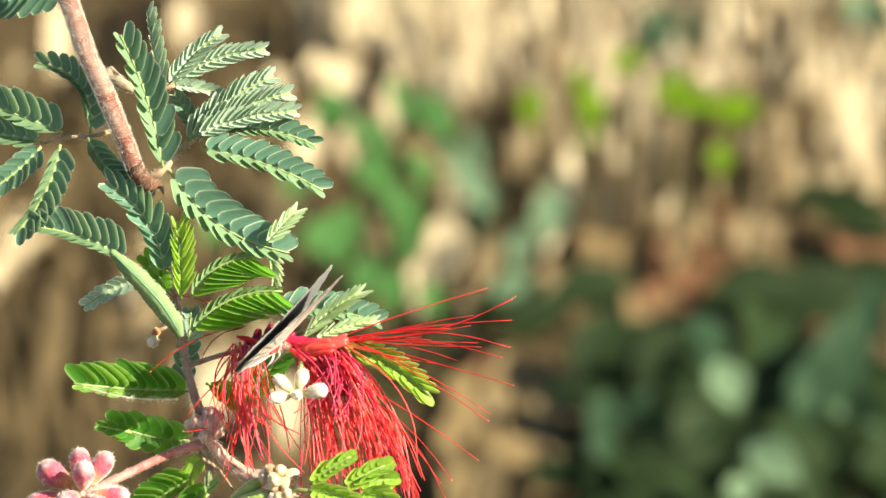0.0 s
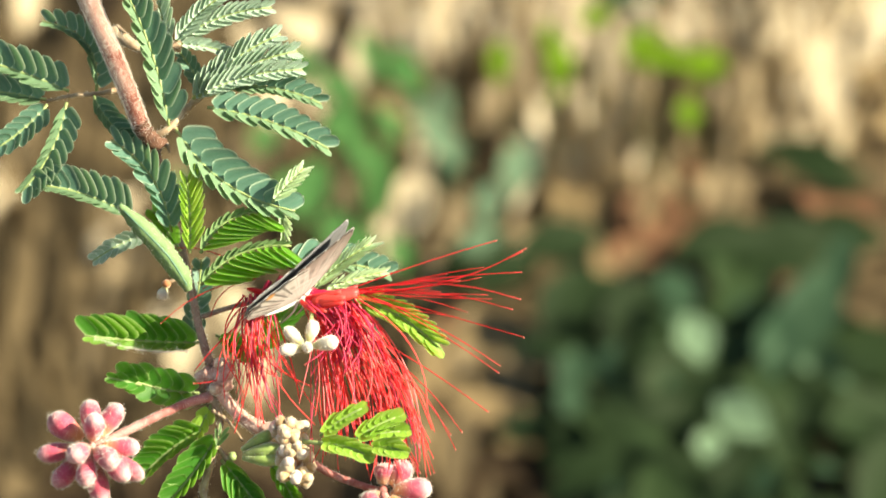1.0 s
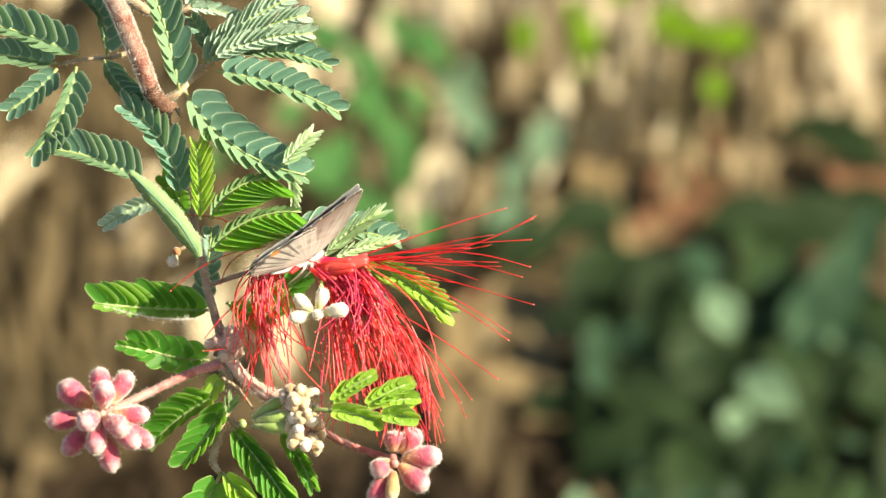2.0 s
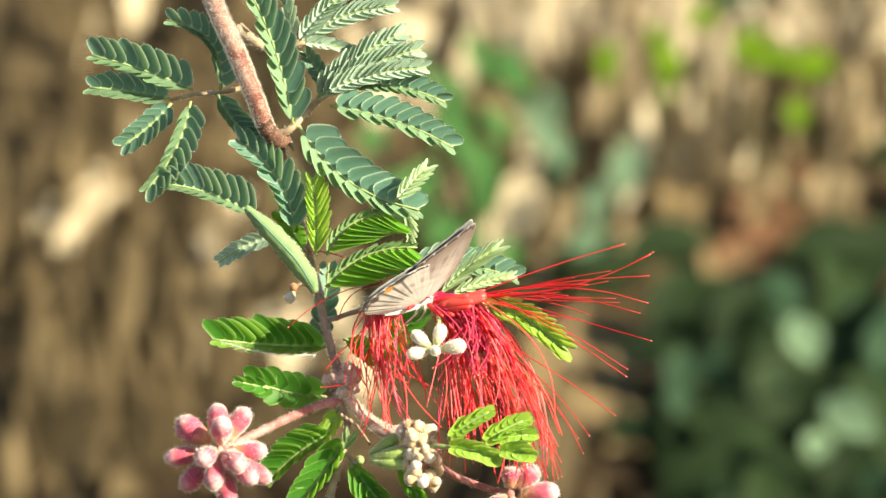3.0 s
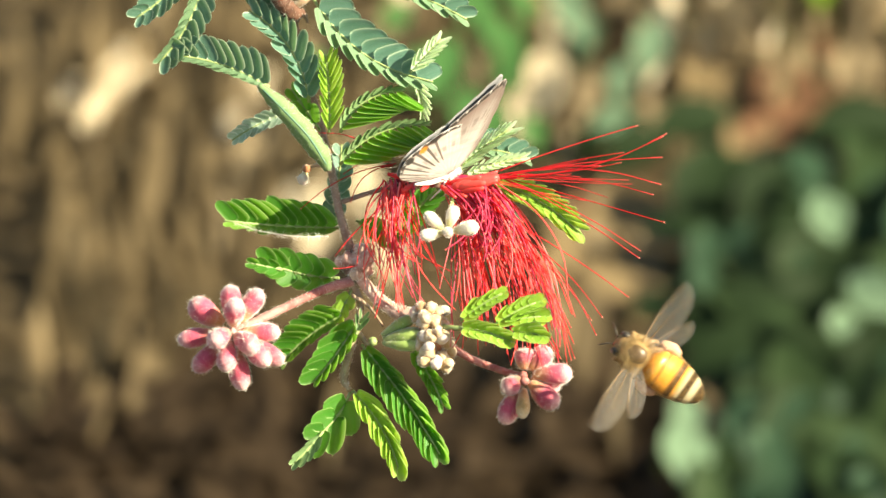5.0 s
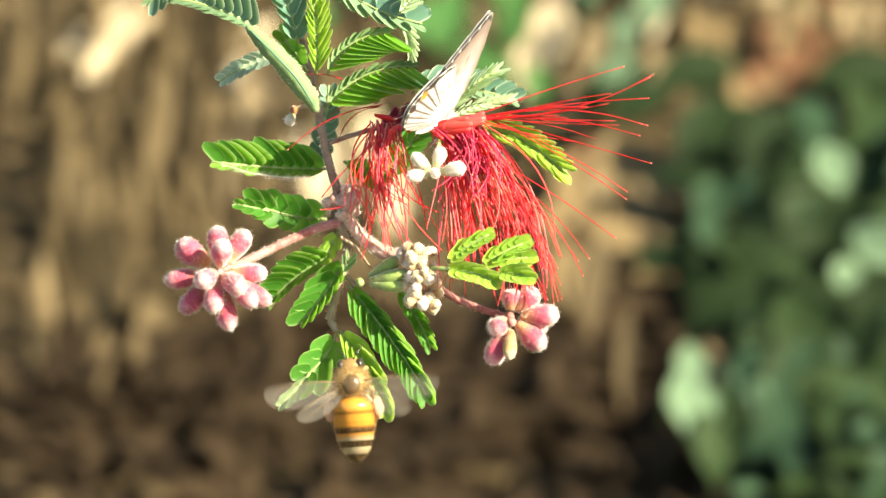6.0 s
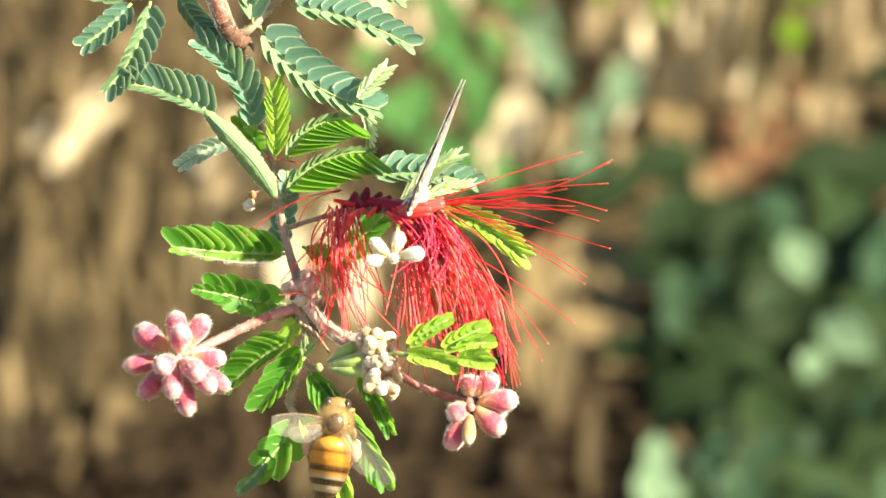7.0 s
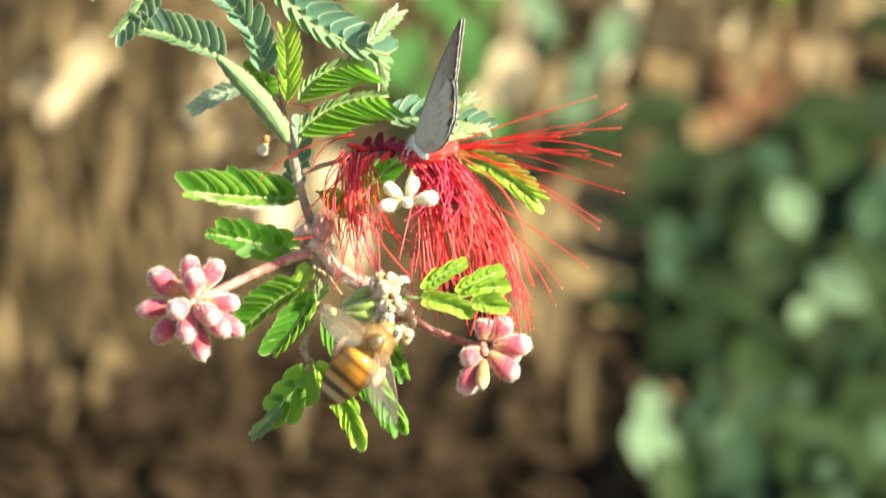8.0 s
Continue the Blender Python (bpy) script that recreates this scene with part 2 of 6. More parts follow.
def frond(base, tip, bow, n, l_left, l_right, a_left, a_right, slant, tone, where=None, label="", wide=1.55, depth_bow=0.0):
    """A pinna: a thin rachis from base to tip with leaflets on both sides. The a_ angles tell how far each side is turned out of the sheet;
    slant and wide may be given for each side."""
    slants, wides = (k if isinstance(k, tuple) else (k, k) for k in (slant, wide))
    axis = tip - base
    left = NEAR.cross(axis).normalized()

    def on(s):
        return base + axis * s + left * (bow * 0.004 * s * (1 - s)) + NEAR * (depth_bow * 0.004 * s * (1 - s))

    bm = bmesh.new()
    tube(bm, [on(i / 5) for i in range(6)], [0.22, 0.16, 0.11], 5, 10)
    ob = part("frond", bm, RACHIS, spray, label)
    if where is not None:
        where.append(ob)
    step = axis.length / n
    for i in range(n):
        s = 0.94 * (i + 0.6) / n
        d = (on(min(1, s + 0.04)) - on(max(0, s - 0.04))).normalized()
        lft = NEAR.cross(d).normalized()
        size = 0.45 + 0.55 * math.sin(math.pi * min(1, 0.24 + 0.70 * s)) ** 0.8
        for sign, length, ang, lay, broad in ((1, l_left, a_left, slants[0], wides[0]), (-1, l_right, a_right, slants[1], wides[1])):
            if length <= 0:
                continue
            folded = tone in FOLDS and ang >= 50
            a = radians((38 if folded else ang) + dice.uniform(-5, 5))
            side = lft * (sign * math.cos(a)) + d.cross(lft) * math.sin(a)
            sl = radians((30 if folded else lay) * (1 - 0.22 * s) + dice.uniform(-3, 3))
            x = (d * math.cos(sl) + side * math.sin(sl)).normalized()
            nrm = d.cross(side) * sign
            y = nrm.cross(x).normalized()
            z = x.cross(y)
            lng = (max(length * 0.001, step * 1.95) if folded else length * 0.001) * size * dice.uniform(0.93, 1.06)
            wid = lng * 0.5 if folded else min(step * broad * max(0.5, math.sin(sl)) * dice.uniform(0.95, 1.08) * (0.75 + 0.25 * size), lng * 0.72)
            m = Matrix((x * lng, y * wid, z * lng)).transposed().to_4x4()
            m.translation = on(s) + side * 0.0001 + NEAR * (0.0003 - 0.0003 * s)
            lf = new("leaflet", dice.choice(LEAFLETS[FOLDS[tone] if folded else tone, sign]))
            lf.parent = ob
            lf.matrix_basis = m
    return ob


def stem(name, pts, radii, material, where=None, label="", down=0, hair=0.5, wobble=0.06):
    bm = bmesh.new()
    tube(bm, pts, radii, 10, 9 * (len(pts) - 1), wobble, len(pts))
    ob = part(name, bm, material, spray, label)
    if where is not None:
        where.append(ob)
    if down:
        downy(ob, down, hair, ob)
    return ob


# main stem
stem("stem", [V(-33.65, 50.96, 3), V(-31.39, 45.49, 4), V(-29.75, 40.71, 5), V(-27.43, 35.59, 6), V(-25.31, 30.46, 6), V(-23.74, 26.37, 5), V(-22.24, 24.45, 2)], [1.2, 1.15, 1.15, 1.15, 1.1, 1.0, 0.7], FUZZ, upper, "reddish-brown woody stem with white down", 15000, 0.34)
stem("side_twig", [V(-27.16, 37.98, -1), V(-26.13, 37.16, 0), V(-24.56, 36.27, 1), V(-22.24, 36.07, 0), V(-18.96, 36.48, 0)], [0.85, 0.75, 0.6, 0.5, 0.4], TWIG, upper, "", 900, 0.4)
stem("side_twig", [V(-26.75, 38.52, -1), V(-25.66, 37.77, 1)], [0.35, 0.1], TWIG, upper)
stem("side_twig", [V(-22.72, 25.14, 0), V(-21.35, 25.68, 1), V(-20.19, 26.50, 1), V(-18.62, 28.28, 0), V(-16.57, 30.12, 0), V(-13.84, 31.42, -1)], [0.55, 0.45, 0.4, 0.4, 0.42, 0.3], TWIG, upper, "", 260, 0.4)
stem("side_twig", [V(-20.19, 26.50, 1), V(-19.51, 26.16, 1)], [0.4, 0.25], TWIG, upper)
stem("petiole", [V(-26.48, 31.01, 0), V(-28.87, 30.46, 1), V(-32.08, 30.19, 1), V(-35.22, 29.51, 1)], [0.36, 0.28, 0.22, 0.2], TWIG, upper, "", 180, 0.35)
stem("node", [V(-24.10, 27.10, 5.4), V(-23.30, 25.60, 4.6), V(-22.10, 24.50, 3.4), V(-20.90, 24.70, 2)], [1.06, 1.12, 0.95, 0.4], KNOT, upper, "dark knotty end of the stem", 300, 0.3, 0.16)
stem("bract", [V(-22.51, 24.32, 1), V(-21.83, 23.29, 2), V(-21.28, 23.91, 2)], [0.35, 0.4, 0.08], BARK, upper)
stem("bract", [V(-21.69, 24.86, 1), V(-20.74, 24.32, 2), V(-20.33, 23.29, 2)], [0.35, 0.35, 0.08], BARK, upper)
stem("stem", [V(-22.51, 25.14, -2), V(-21.69, 22.27, -4), V(-20.46, 17.49, -4), V(-19.10, 12.70, -3), V(-17.87, 7.51, -1), V(-17.46, 5.74, 0)], [0.6, 0.48, 0.42, 0.42, 0.42, 0.42], BARK, middle, "", 200, 0.4)
stem("stem", [V(-18.07, 8.33, -1), V(-17.60, 6.28, 0), V(-16.84, 2.19, 0), V(-15.89, -1.23, 0), V(-15.20, -3.42, 0), V(-15.34, -5.87, 0)], [0.42, 0.48, 0.48, 0.55, 0.65, 0.85], BARK, None, "reddish-brown flowering stem", 700, 0.5)

stem("stem", [V(-33.44, 50.41, 3), V(-45, 78, 0), V(-64, 94, -10), V(-84, 84, -14), Vector((-0.096, 0.03, -0.04)), Vector((-0.102, 0.05, -0.25)), Vector((-0.10, 0.06, -0.476))], [1.2, 1.5, 2.0, 2.5, 3.2, 3.8, 4.6], BARK, upper, "main stem of the shrub rooted in the soil")
# upper leaves, on the right of the stem
frond(V(-20.46, 26.50, 4), V(-25.59, 42.62, 6), -0.7, 10, 2.87, 4.37, 55, 12, 42, "teal", upper, "blue-green feathery leaf with pale margins")
frond(V(-20.33, 36.61, 0), V(-22.38, 45.63, 0), 0.3, 9, 0.96, 2.87, 70, 25, 38, "pale", upper)
frond(V(-19.64, 36.61, 0), V(-13.36, 42.76, 1), 0.5, 10, 2.46, 2.46, 35, 35, 38, "pale", upper, wide=1.9)
frond(V(-19.64, 36.61, -2), V(-8.03, 40.85, -1), 1.0, 13, 2.60, 2.46, 35, 30, 38, "pale", upper, wide=1.9)
frond(V(-19.30, 36.48, 0), V(-12.68, 35.11, 0), 0.3, 7, 1.78, 1.23, 25, 40, 35, "pale", upper)
frond(V(-17.60, 29.78, 1), V(-7.01, 37.64, 1), 0.8, 14, 3.14, 2.73, 30, 30, 38, "pale", upper, wide=1.9)
frond(V(-16.91, 30.05, 2), V(-4.96, 35.59, 2), 0.9, 14, 3.14, 2.73, 35, 30, 38, "pale", upper, wide=1.9)
frond(V(-16.23, 30.46, 3), V(-4.28, 33.33, 3), 0.8, 13, 2.87, 2.32, 35, 35, 38, "pale", upper, wide=1.9)
frond(V(-13.84, 31.28, 2), V(-2.02, 29.23, 2), 0.9, 10, 3.01, 1.64, 18, 50, 48, "teal", upper)
frond(V(-15.82, 28.83, 3), V(-1.07, 23.77, 3), 0.8, 10, 3.42, 1.78, 8, 50, 50, "teal", upper)
frond(V(-19.64, 26.23, 3), V(-5.16, 16.26, 4), -2.0, 9, 4.51, 1.37, 2, 60, 56, "teal", upper, wide=1.65)
frond(V(-16.23, 30.46, -1), V(-19.10, 35.38, -2), -0.2, 6, 1.50, 1.78, 30, 20, 50, "teal", upper)
frond(V(-8.03, 17.35, 5), V(-4.21, 21.45, 5), 0.0, 7, 2.05, 2.46, 30, 25, 34, "white", upper)
frond(V(-9.06, 18.72, 1), V(-6.67, 12.16, 2), 0.9, 10, 2.05, 1.09, 25, 50, 36, "white", middle)
# upper leaves, on the left
frond(V(-29.21, 30.74, 2), V(-35.83, 39.21, 3), -2.6, 9, 1.64, 2.87, 55, 22, 55, "teal", upper)
frond(V(-32.55, 30.74, 2), V(-44.85, 34.97, 2), -0.3, 9, 0.82, 3.83, 68, 12, 58, "teal", upper)
frond(V(-35.29, 29.71, 1), V(-44.99, 31.01, 1), -0.2, 7, 0.96, 2.87, 68, 15, 55, "teal", upper)
frond(V(-35.15, 29.10, 2), V(-41.16, 23.91, 3), 0.3, 7, 2.32, 2.46, 22, 22, 50, "teal", upper)
frond(V(-32.83, 29.37, 3), V(-38.43, 18.44, 4), 1.0, 9, 3.14, 1.78, 15, 55, 50, "teal", upper)
frond(V(-29.55, 30.19, 2), V(-24.29, 23.98, 3), -0.6, 8, 2.87, 1.09, 25, 60, 50, "teal", upper)
frond(V(-32.62, 48.22, -3), V(-42.87, 46.72, -3), 0.3, 8, 3.55, 2.05, 15, 40, 50, "teal", upper)
# leaves of the middle
frond(V(-24.97, 15.57, 3), V(-36.04, 19.40, 4), -0.7, 10, 0.82, 3.96, 70, 5, 56, "teal", upper)
frond(V(-20.19, 13.73, 2), V(-27.43, 24.86, 4), -1.6, 9, 3.01, 3.96, 40, 25, 44, "teal", upper)
stem("folded_leaf", [V(-18.0, 6.3, 4), V(-18.9, 8.2, 4.5), V(-21.2, 11.3, 5), V(-23.8, 14.0, 5.5), V(-26.4, 16.6, 6)], [0.45, 1.1, 1.3, 1.15, 0.35], LEAF["downy"], middle, "plump grey-green folded young leaf covered in down", 1500, 0.28, 0.12)
stem("rachis", [V(-18.2, 6.9, 5.6), V(-20.3, 10.2, 6.6), V(-22.6, 12.7, 7.0), V(-25.9, 16.0, 6.4)], [0.10, 0.13, 0.13, 0.08], LEAF["teal"], middle)
frond(V(-23.06, 13.11, 1), V(-29.62, 9.84, 1), -0.3, 8, 1.50, 1.78, 25, 20, 48, "pale", middle)
frond(V(-17.87, 10.79, 3), V(-18.30, 20.20, 4), -0.2, 10, 2.6, 3.5, 40, 18, 34, "lime", middle, "yellow-green young leaf", wide=1.5)
frond(V(-16.60, 10.80, 3), V(-8.60, 15.90, 4), 1.5, 10, 0.9, 5.6, 74, 10, 50, "fresh", middle, wide=1.1)
frond(V(-16.60, 6.90, 3), V(-5.60, 11.70, 4), 1.6, 12, 0.9, 5.8, 74, 10, 50, "fresh", middle, wide=1.1)
frond(V(-18.96, 11.00, 1), V(-22.24, 15.78, 1), 0.0, 3, 2.32, 2.73, 30, 25, 35, "green", middle)
frond(V(-17.73, 0.41, -4), V(-16.43, 9.84, -4), -0.2, 6, 2.05, 2.32, 20, 25, 48, "teal")
# leaves behind and beside the flower
frond(V(-6.33, 9.15, -10), V(6.38, 7.92, -10), 0.9, 9, 3.14, 1.78, 8, 55, 54, "teal")
frond(V(-3.05, 5.94, -3), V(4.06, 11.75, -2), 0.4, 10, 3.01, 3.28, 34, 28, 22, "white", wide=1.5)
frond(V(-1.68, 6.01, -4), V(5.97, 8.33, -5), 0.3, 9, 2.05, 1.78, 30, 30, 28, "white", wide=1.5)
frond(V(1.60, 5.33, 2), V(11.80, -0.40, 3), 0.8, 10, 3.9, 4.3, 26, 20, (32, 20), "lime", wide=(1.9, 2.8))
frond(V(2.42, 4.23, -8), V(4.81, -3.62, -8), 0.5, 6, 1.78, 1.09, 25, 40, 50, "teal")
frond(V(-14.66, 0.68, -7), V(-9.88, -2.05, -7), 0.2, 5, 2.73, 2.73, 25, 30, 40, "green")
frond(V(-9.88, -1.57, -9), V(-4.96, 4.37, -9), 0.2, 6, 2.73, 3.01, 25, 25, 45, "green")
# leaves below
frond(V(-16.71, -0.27, -4), V(-30.60, 0.60, 2), 0.2, 11, 2.05, 5.0, 60, 14, 46, "green", wide=1.8)
frond(V(-16.71, -6.35, -4), V(-26.20, -4.20, 1), 0.5, 6, 2.9, 3.6, 25, 18, 48, "green", wide=1.7)
frond(V(-23.67, -5.33, 0), V(-27.50, -4.51, 2), 0.0, 3, 1.78, 1.78, 40, 30, 35, "green")
frond(V(-15.18, -7.72, 0), V(-16.89, -11.13, 0), 0.0, 3, 1.78, 1.78, 20, 20, 40, "lime")
frond(V(-16.20, -10.72, 0), V(-23.72, -16.60, 0), -0.5, 10, 2.32, 3.55, 55, 15, 52, "green", wide=1.9)
frond(V(-14.43, -11.27, 1), V(-19.75, -18.78, 2), 0.3, 6, 2.32, 3.96, 45, 15, 40, "green", wide=1.9)
frond(V(-14.70, -13.18, 3), V(-14.02, -11.27, 3), 0.0, 2, 2.05, 2.05, 40, 40, 30, "downy")
frond(V(-14.00, -14.40, 2), V(-4.60, -27.60, 5), 0.4, 13, 4.4, 4.4, 26, 24, (15, 36), "green", None, "bright green feathery leaf in full sun", wide=(3.2, 1.9))
frond(V(-15.10, -19.90, 2), V(-9.60, -29.20, 5), 0.7, 10, 4.2, 3.4, 24, 30, (15, 34), "lime", wide=(3.4, 1.9))
frond(V(-15.30, -20.00, 1), V(-19.60, -25.60, 3), 0.5, 3, 4.6, 3.4, 15, 25, 40, "green", wide=1.7)
frond(V(-18.70, -24.90, 3), V(-22.10, -28.60, 4), 0.1, 4, 2.3, 2.1, 25, 35, 26, "downy", wide=1.5)
frond(V(-8.01, -14.89, 1), V(-4.18, -21.79, 3), 0.3, 8, 2.32, 2.32, 30, 30, 32, "green", wide=1.9)
frond(V(-2.10, -11.50, 8), V(2.90, -8.20, 9), 0.2, 7, 2.3, 2.2, 26, 24, 24, "lime", None, "tender lime-green leaf tip", wide=2.8)
frond(V(-2.30, -12.30, 9), V(3.30, -13.70, 10), 0.3, 6, 2.9, 2.8, 30, 26, 24, "lime", wide=3.4)
frond(V(2.00, -12.00, 9), V(7.00, -9.30, 9), 0.2, 6, 2.7, 2.6, 28, 26, 24, "lime", wide=3.4)
frond(V(3.90, -12.90, 10), V(7.30, -13.20, 11), 0.2, 4, 2.8, 2.7, 30, 26, 24, "lime", wide=3.4)
frond(V(3.70, -11.80, 9), V(7.60, -11.00, 9), 0.2, 4, 2.6, 2.6, 28, 26, 24, "lime", wide=3.4)


stem("leaf_fringe", [V(-18.0, -1.3, 1), V(-21.5, -1.3, 2), V(-25.5, -0.8, 3), V(-29.5, 0.3, 3)], [0.03, 0.03, 0.03, 0.02], DOWN, None, "whitish hairy fringe of the leaf", 420, 0.7)
# stalks below the node
stem("node", [V(-16.84, -4.51, 0), V(-15.34, -4.10, 1), V(-13.84, -4.51, 1), V(-13.29, -6.01, 1)], [0.65, 1.0, 1.1, 0.75], PINKDOWN, None, "knobbly pale woody node", 500, 0.4, 0.2)
stem("node", [V(-14.80, -2.60, 1), V(-13.43, -3.42, 2), V(-14.32, -5.33, 3)], [0.5, 0.9, 0.6], PINKDOWN, None, "", 200, 0.4, 0.25)
stem("bud_stalk", [V(-15.18, -6.69, 1), V(-18.93, -7.86, 2), V(-23.72, -10.11, 3), V(-29.52, -12.91, 4)], [0.65, 0.55, 0.5, 0.6], STALK, None, "pink downy flower stalk", 700, 0.35)
stem("bud_stalk", [V(-14.15, -6.35, 1), V(-12.10, -8.74, 1), V(-9.71, -10.45, 2), V(-7.32, -10.79, 3), V(-5.27, -11.82, 4)], [0.7, 0.72, 0.85, 0.78, 0.6], PINKDOWN, None, "swollen pale pink downy stalk", 2000, 0.4)
stem("twig", [V(-15.18, -6.90, 0), V(-14.15, -9.43, 0), V(-14.70, -12.50, 1), V(-15.66, -15.92, 1), V(-16.20, -18.40, 1), V(-15.50, -19.90, 2)], [0.5, 0.42, 0.45, 0.5, 0.45, 0.3], TWIG, None, "", 400, 0.4)
stem("twig", [V(-14.70, -12.50, 1), V(-13.13, -14.41, 2), V(-12.10, -13.87, 3)], [0.35, 0.3, 0.25], TWIG)
stem("twig", [V(-15.18, -8.40, 1), V(-13.13, -9.77, 1), V(-11.42, -12.16, 2)], [0.25, 0.2, 0.16], TWIG)
stem("twig", [V(-4.59, -12.16, 6), V(-2.54, -12.36, 8), V(2.24, -12.64, 9)], [0.35, 0.3, 0.2], RACHIS)
stem("bud_stalk", [V(-5.27, -13.18, -2), V(-1.17, -15.92, 0), V(2.24, -17.28, 1), V(5.66, -18.37, 3)], [0.5, 0.45, 0.42, 0.45], STALK, None, "", 300, 0.35)
stem("bud_stalk", [V(-16.37, 2.87, 0), V(-13.29, 3.89, 1), V(-9.19, 4.92, 2), V(-4.41, 5.05, 2)], [0.3, 0.3, 0.34, 0.45], BARK, None, "", 300, 0.35)
stem("pedicel", [V(-3.2, 4.6, 3), V(-3.1, 3.0, 6), V(-3.4, 0.9, 8.5), V(-3.73, -0.82, 9.6)], [0.3, 0.26, 0.28, 0.4], RACHIS, None, "yellow-green pedicel of the white buds", 120, 0.3)
stem("twig", [V(-17.39, 6.28, 0), V(-19.10, 7.31, 1), V(-20.94, 6.83, 1)], [0.3, 0.25, 0.22], TWIG)


# ---------------------------------------------------------------- buds
def bud(parent, foot, tip, fat, material, seed, hair=160):
    """A club-shaped downy bud from foot to tip."""
    axis = tip - foot
    bm = bmesh.new()
    along = bm.verts.layers.float.new("along")
    x = axis.normalized().orthogonal().normalized()
    y = axis.normalized().cross(x)
    rng = random.Random(seed)
    prof = ((0.0, 0.40), (0.12, 0.58), (0.3, 0.80), (0.5, 0.98), (0.68, 1.02), (0.84, 0.88), (0.95, 0.55), (1.0, 0.12))
    rings = []
    ph = rng.uniform(0, 6)
    for s, r in prof:
        ring = []
        for k in range(10):
            a = 2 * math.pi * k / 10
            rr = fat * 0.0005 * r * (1 + 0.07 * math.sin(5 * a + ph) + rng.uniform(-0.03, 0.03))
            v = bm.verts.new(foot + axis * s + (x * math.cos(a) + y * math.sin(a)) * rr)
            v[along] = s
            ring.append(v)
        rings.append(ring)
    for a, b in zip(rings, rings[1:]):
        for k in range(10):
            bm.faces.new((a[k], a[(k + 1) % 10], b[(k + 1) % 10], b[k]))
    bm.faces.new(rings[0][::-1])
    bm.faces.new(rings[-1])
    ob = part("bud", bm, material, parent)
    return ob


def cluster(name, heart, rows, fat, material, label, core, hair=440, length=0.44):
    """A head of buds round its heart; rows: across and up from the heart, towards the eye, all at the bud's tip."""
    bm = bmesh.new()
    tube(bm, [heart - NEAR * 0.0008, heart, heart + NEAR * 0.0008], [0.4, 0.6, 0.4], 8, 6)
    top = part(name, bm, core, spray, label)
    made = []
    for i, (tip, k) in enumerate(rows):
        foot = heart + (tip - heart) * 0.22
        made.append(bud(top, foot, tip, fat * k, material, i + len(rows)))
    bm = bmesh.new()
    rng = random.Random(len(rows))
    for ob in made:
        hairs(bm, skin_spots(ob, hair, rng), length, rng)
    tagged(part("down", bm, DOWN, top, "fine white down"), kind="stuff")
    return top


cluster("pink_bud_cluster", V(-29.73, -12.77, 5), [
    (V(-34.78, -9.08, 5), 1.2), (V(-29.86, -7.17, 4), 1.0), (V(-26.17, -7.72, 4), 1.0), (V(-29.18, -9.08, 9), 1.0), (V(-36.28, -13.87, 5), 0.95), (V(-32.05, -14.00, 10), 1.0),
    (V(-26.99, -14.82, 10), 1.05), (V(-23.44, -16.60, 6), 0.95), (V(-23.85, -12.91, 5), 0.9), (V(-34.23, -17.69, 5), 1.0), (V(-30.55, -17.42, 9), 1.0), (V(-28.36, -19.88, 6), 1.0), (V(-25.22, -16.73, 8), 1.0)],
    2.5, BUD_PINK, "cluster of pink downy flower buds", STALK)
cluster("pink_bud_cluster", V(5.52, -18.10, 4), [
    (V(5.79, -14.82, 4), 1.0), (V(8.80, -14.82, 4), 1.0), (V(11.39, -17.83, 5), 1.05), (V(9.62, -21.93, 5), 1.1), (V(9.89, -19.67, 3), 0.9), (V(3.27, -20.01, 6), 0.95), (V(3.06, -23.98, 5), 1.0)],
    2.5, BUD_PINK, "cluster of pale pink downy buds", STALK)
cluster("green_bud", V(5.66, -18.78, 5), [(V(5.38, -23.29, 7), 0.9)], 1.9, CREAM, "small yellow-green bud", STALK, 60)
cluster("white_bud_cluster", V(-3.73, -0.82, 10), [
    (V(-6.32, 1.51, 11), 1.0), (V(-2.70, 2.39, 10), 1.0), (V(-6.93, -1.22, 12), 0.95), (V(0.03, -0.06, 12), 1.15), (V(-3.55, -0.75, 12.2), 0.75)],
    1.5, BUD_WHITE, "cluster of white downy buds with yellow-green bases", BUD_WHITE, 620, 0.26)
cluster("node_bud", V(-13.43, -5.33, 1), [(V(-14.25, -2.19, 2), 0.8), (V(-13.02, -3.42, 2), 0.7), (V(-15.20, -6.01, 3), 0.8)], 2.0, BUD_PALE, "pale pink downy swelling at the stem node", TWIG, 420, 0.35)
cluster("young_leaf_bud", V(-12.65, -14.00, 4), [(V(-7.66, -11.00, 4), 1.0), (V(-6.78, -12.91, 6), 1.1), (V(-7.05, -14.55, 6), 1.0)], 1.6, POD, "grey-green folded young leaf buds", RACHIS, 110, 0.22)
cluster("white_bud", V(-20.67, 6.83, 1), [(V(-21.28, 5.05, 2), 1.0)], 1.3, BUD_WHITE, "tiny white bud", CREAM, 100)


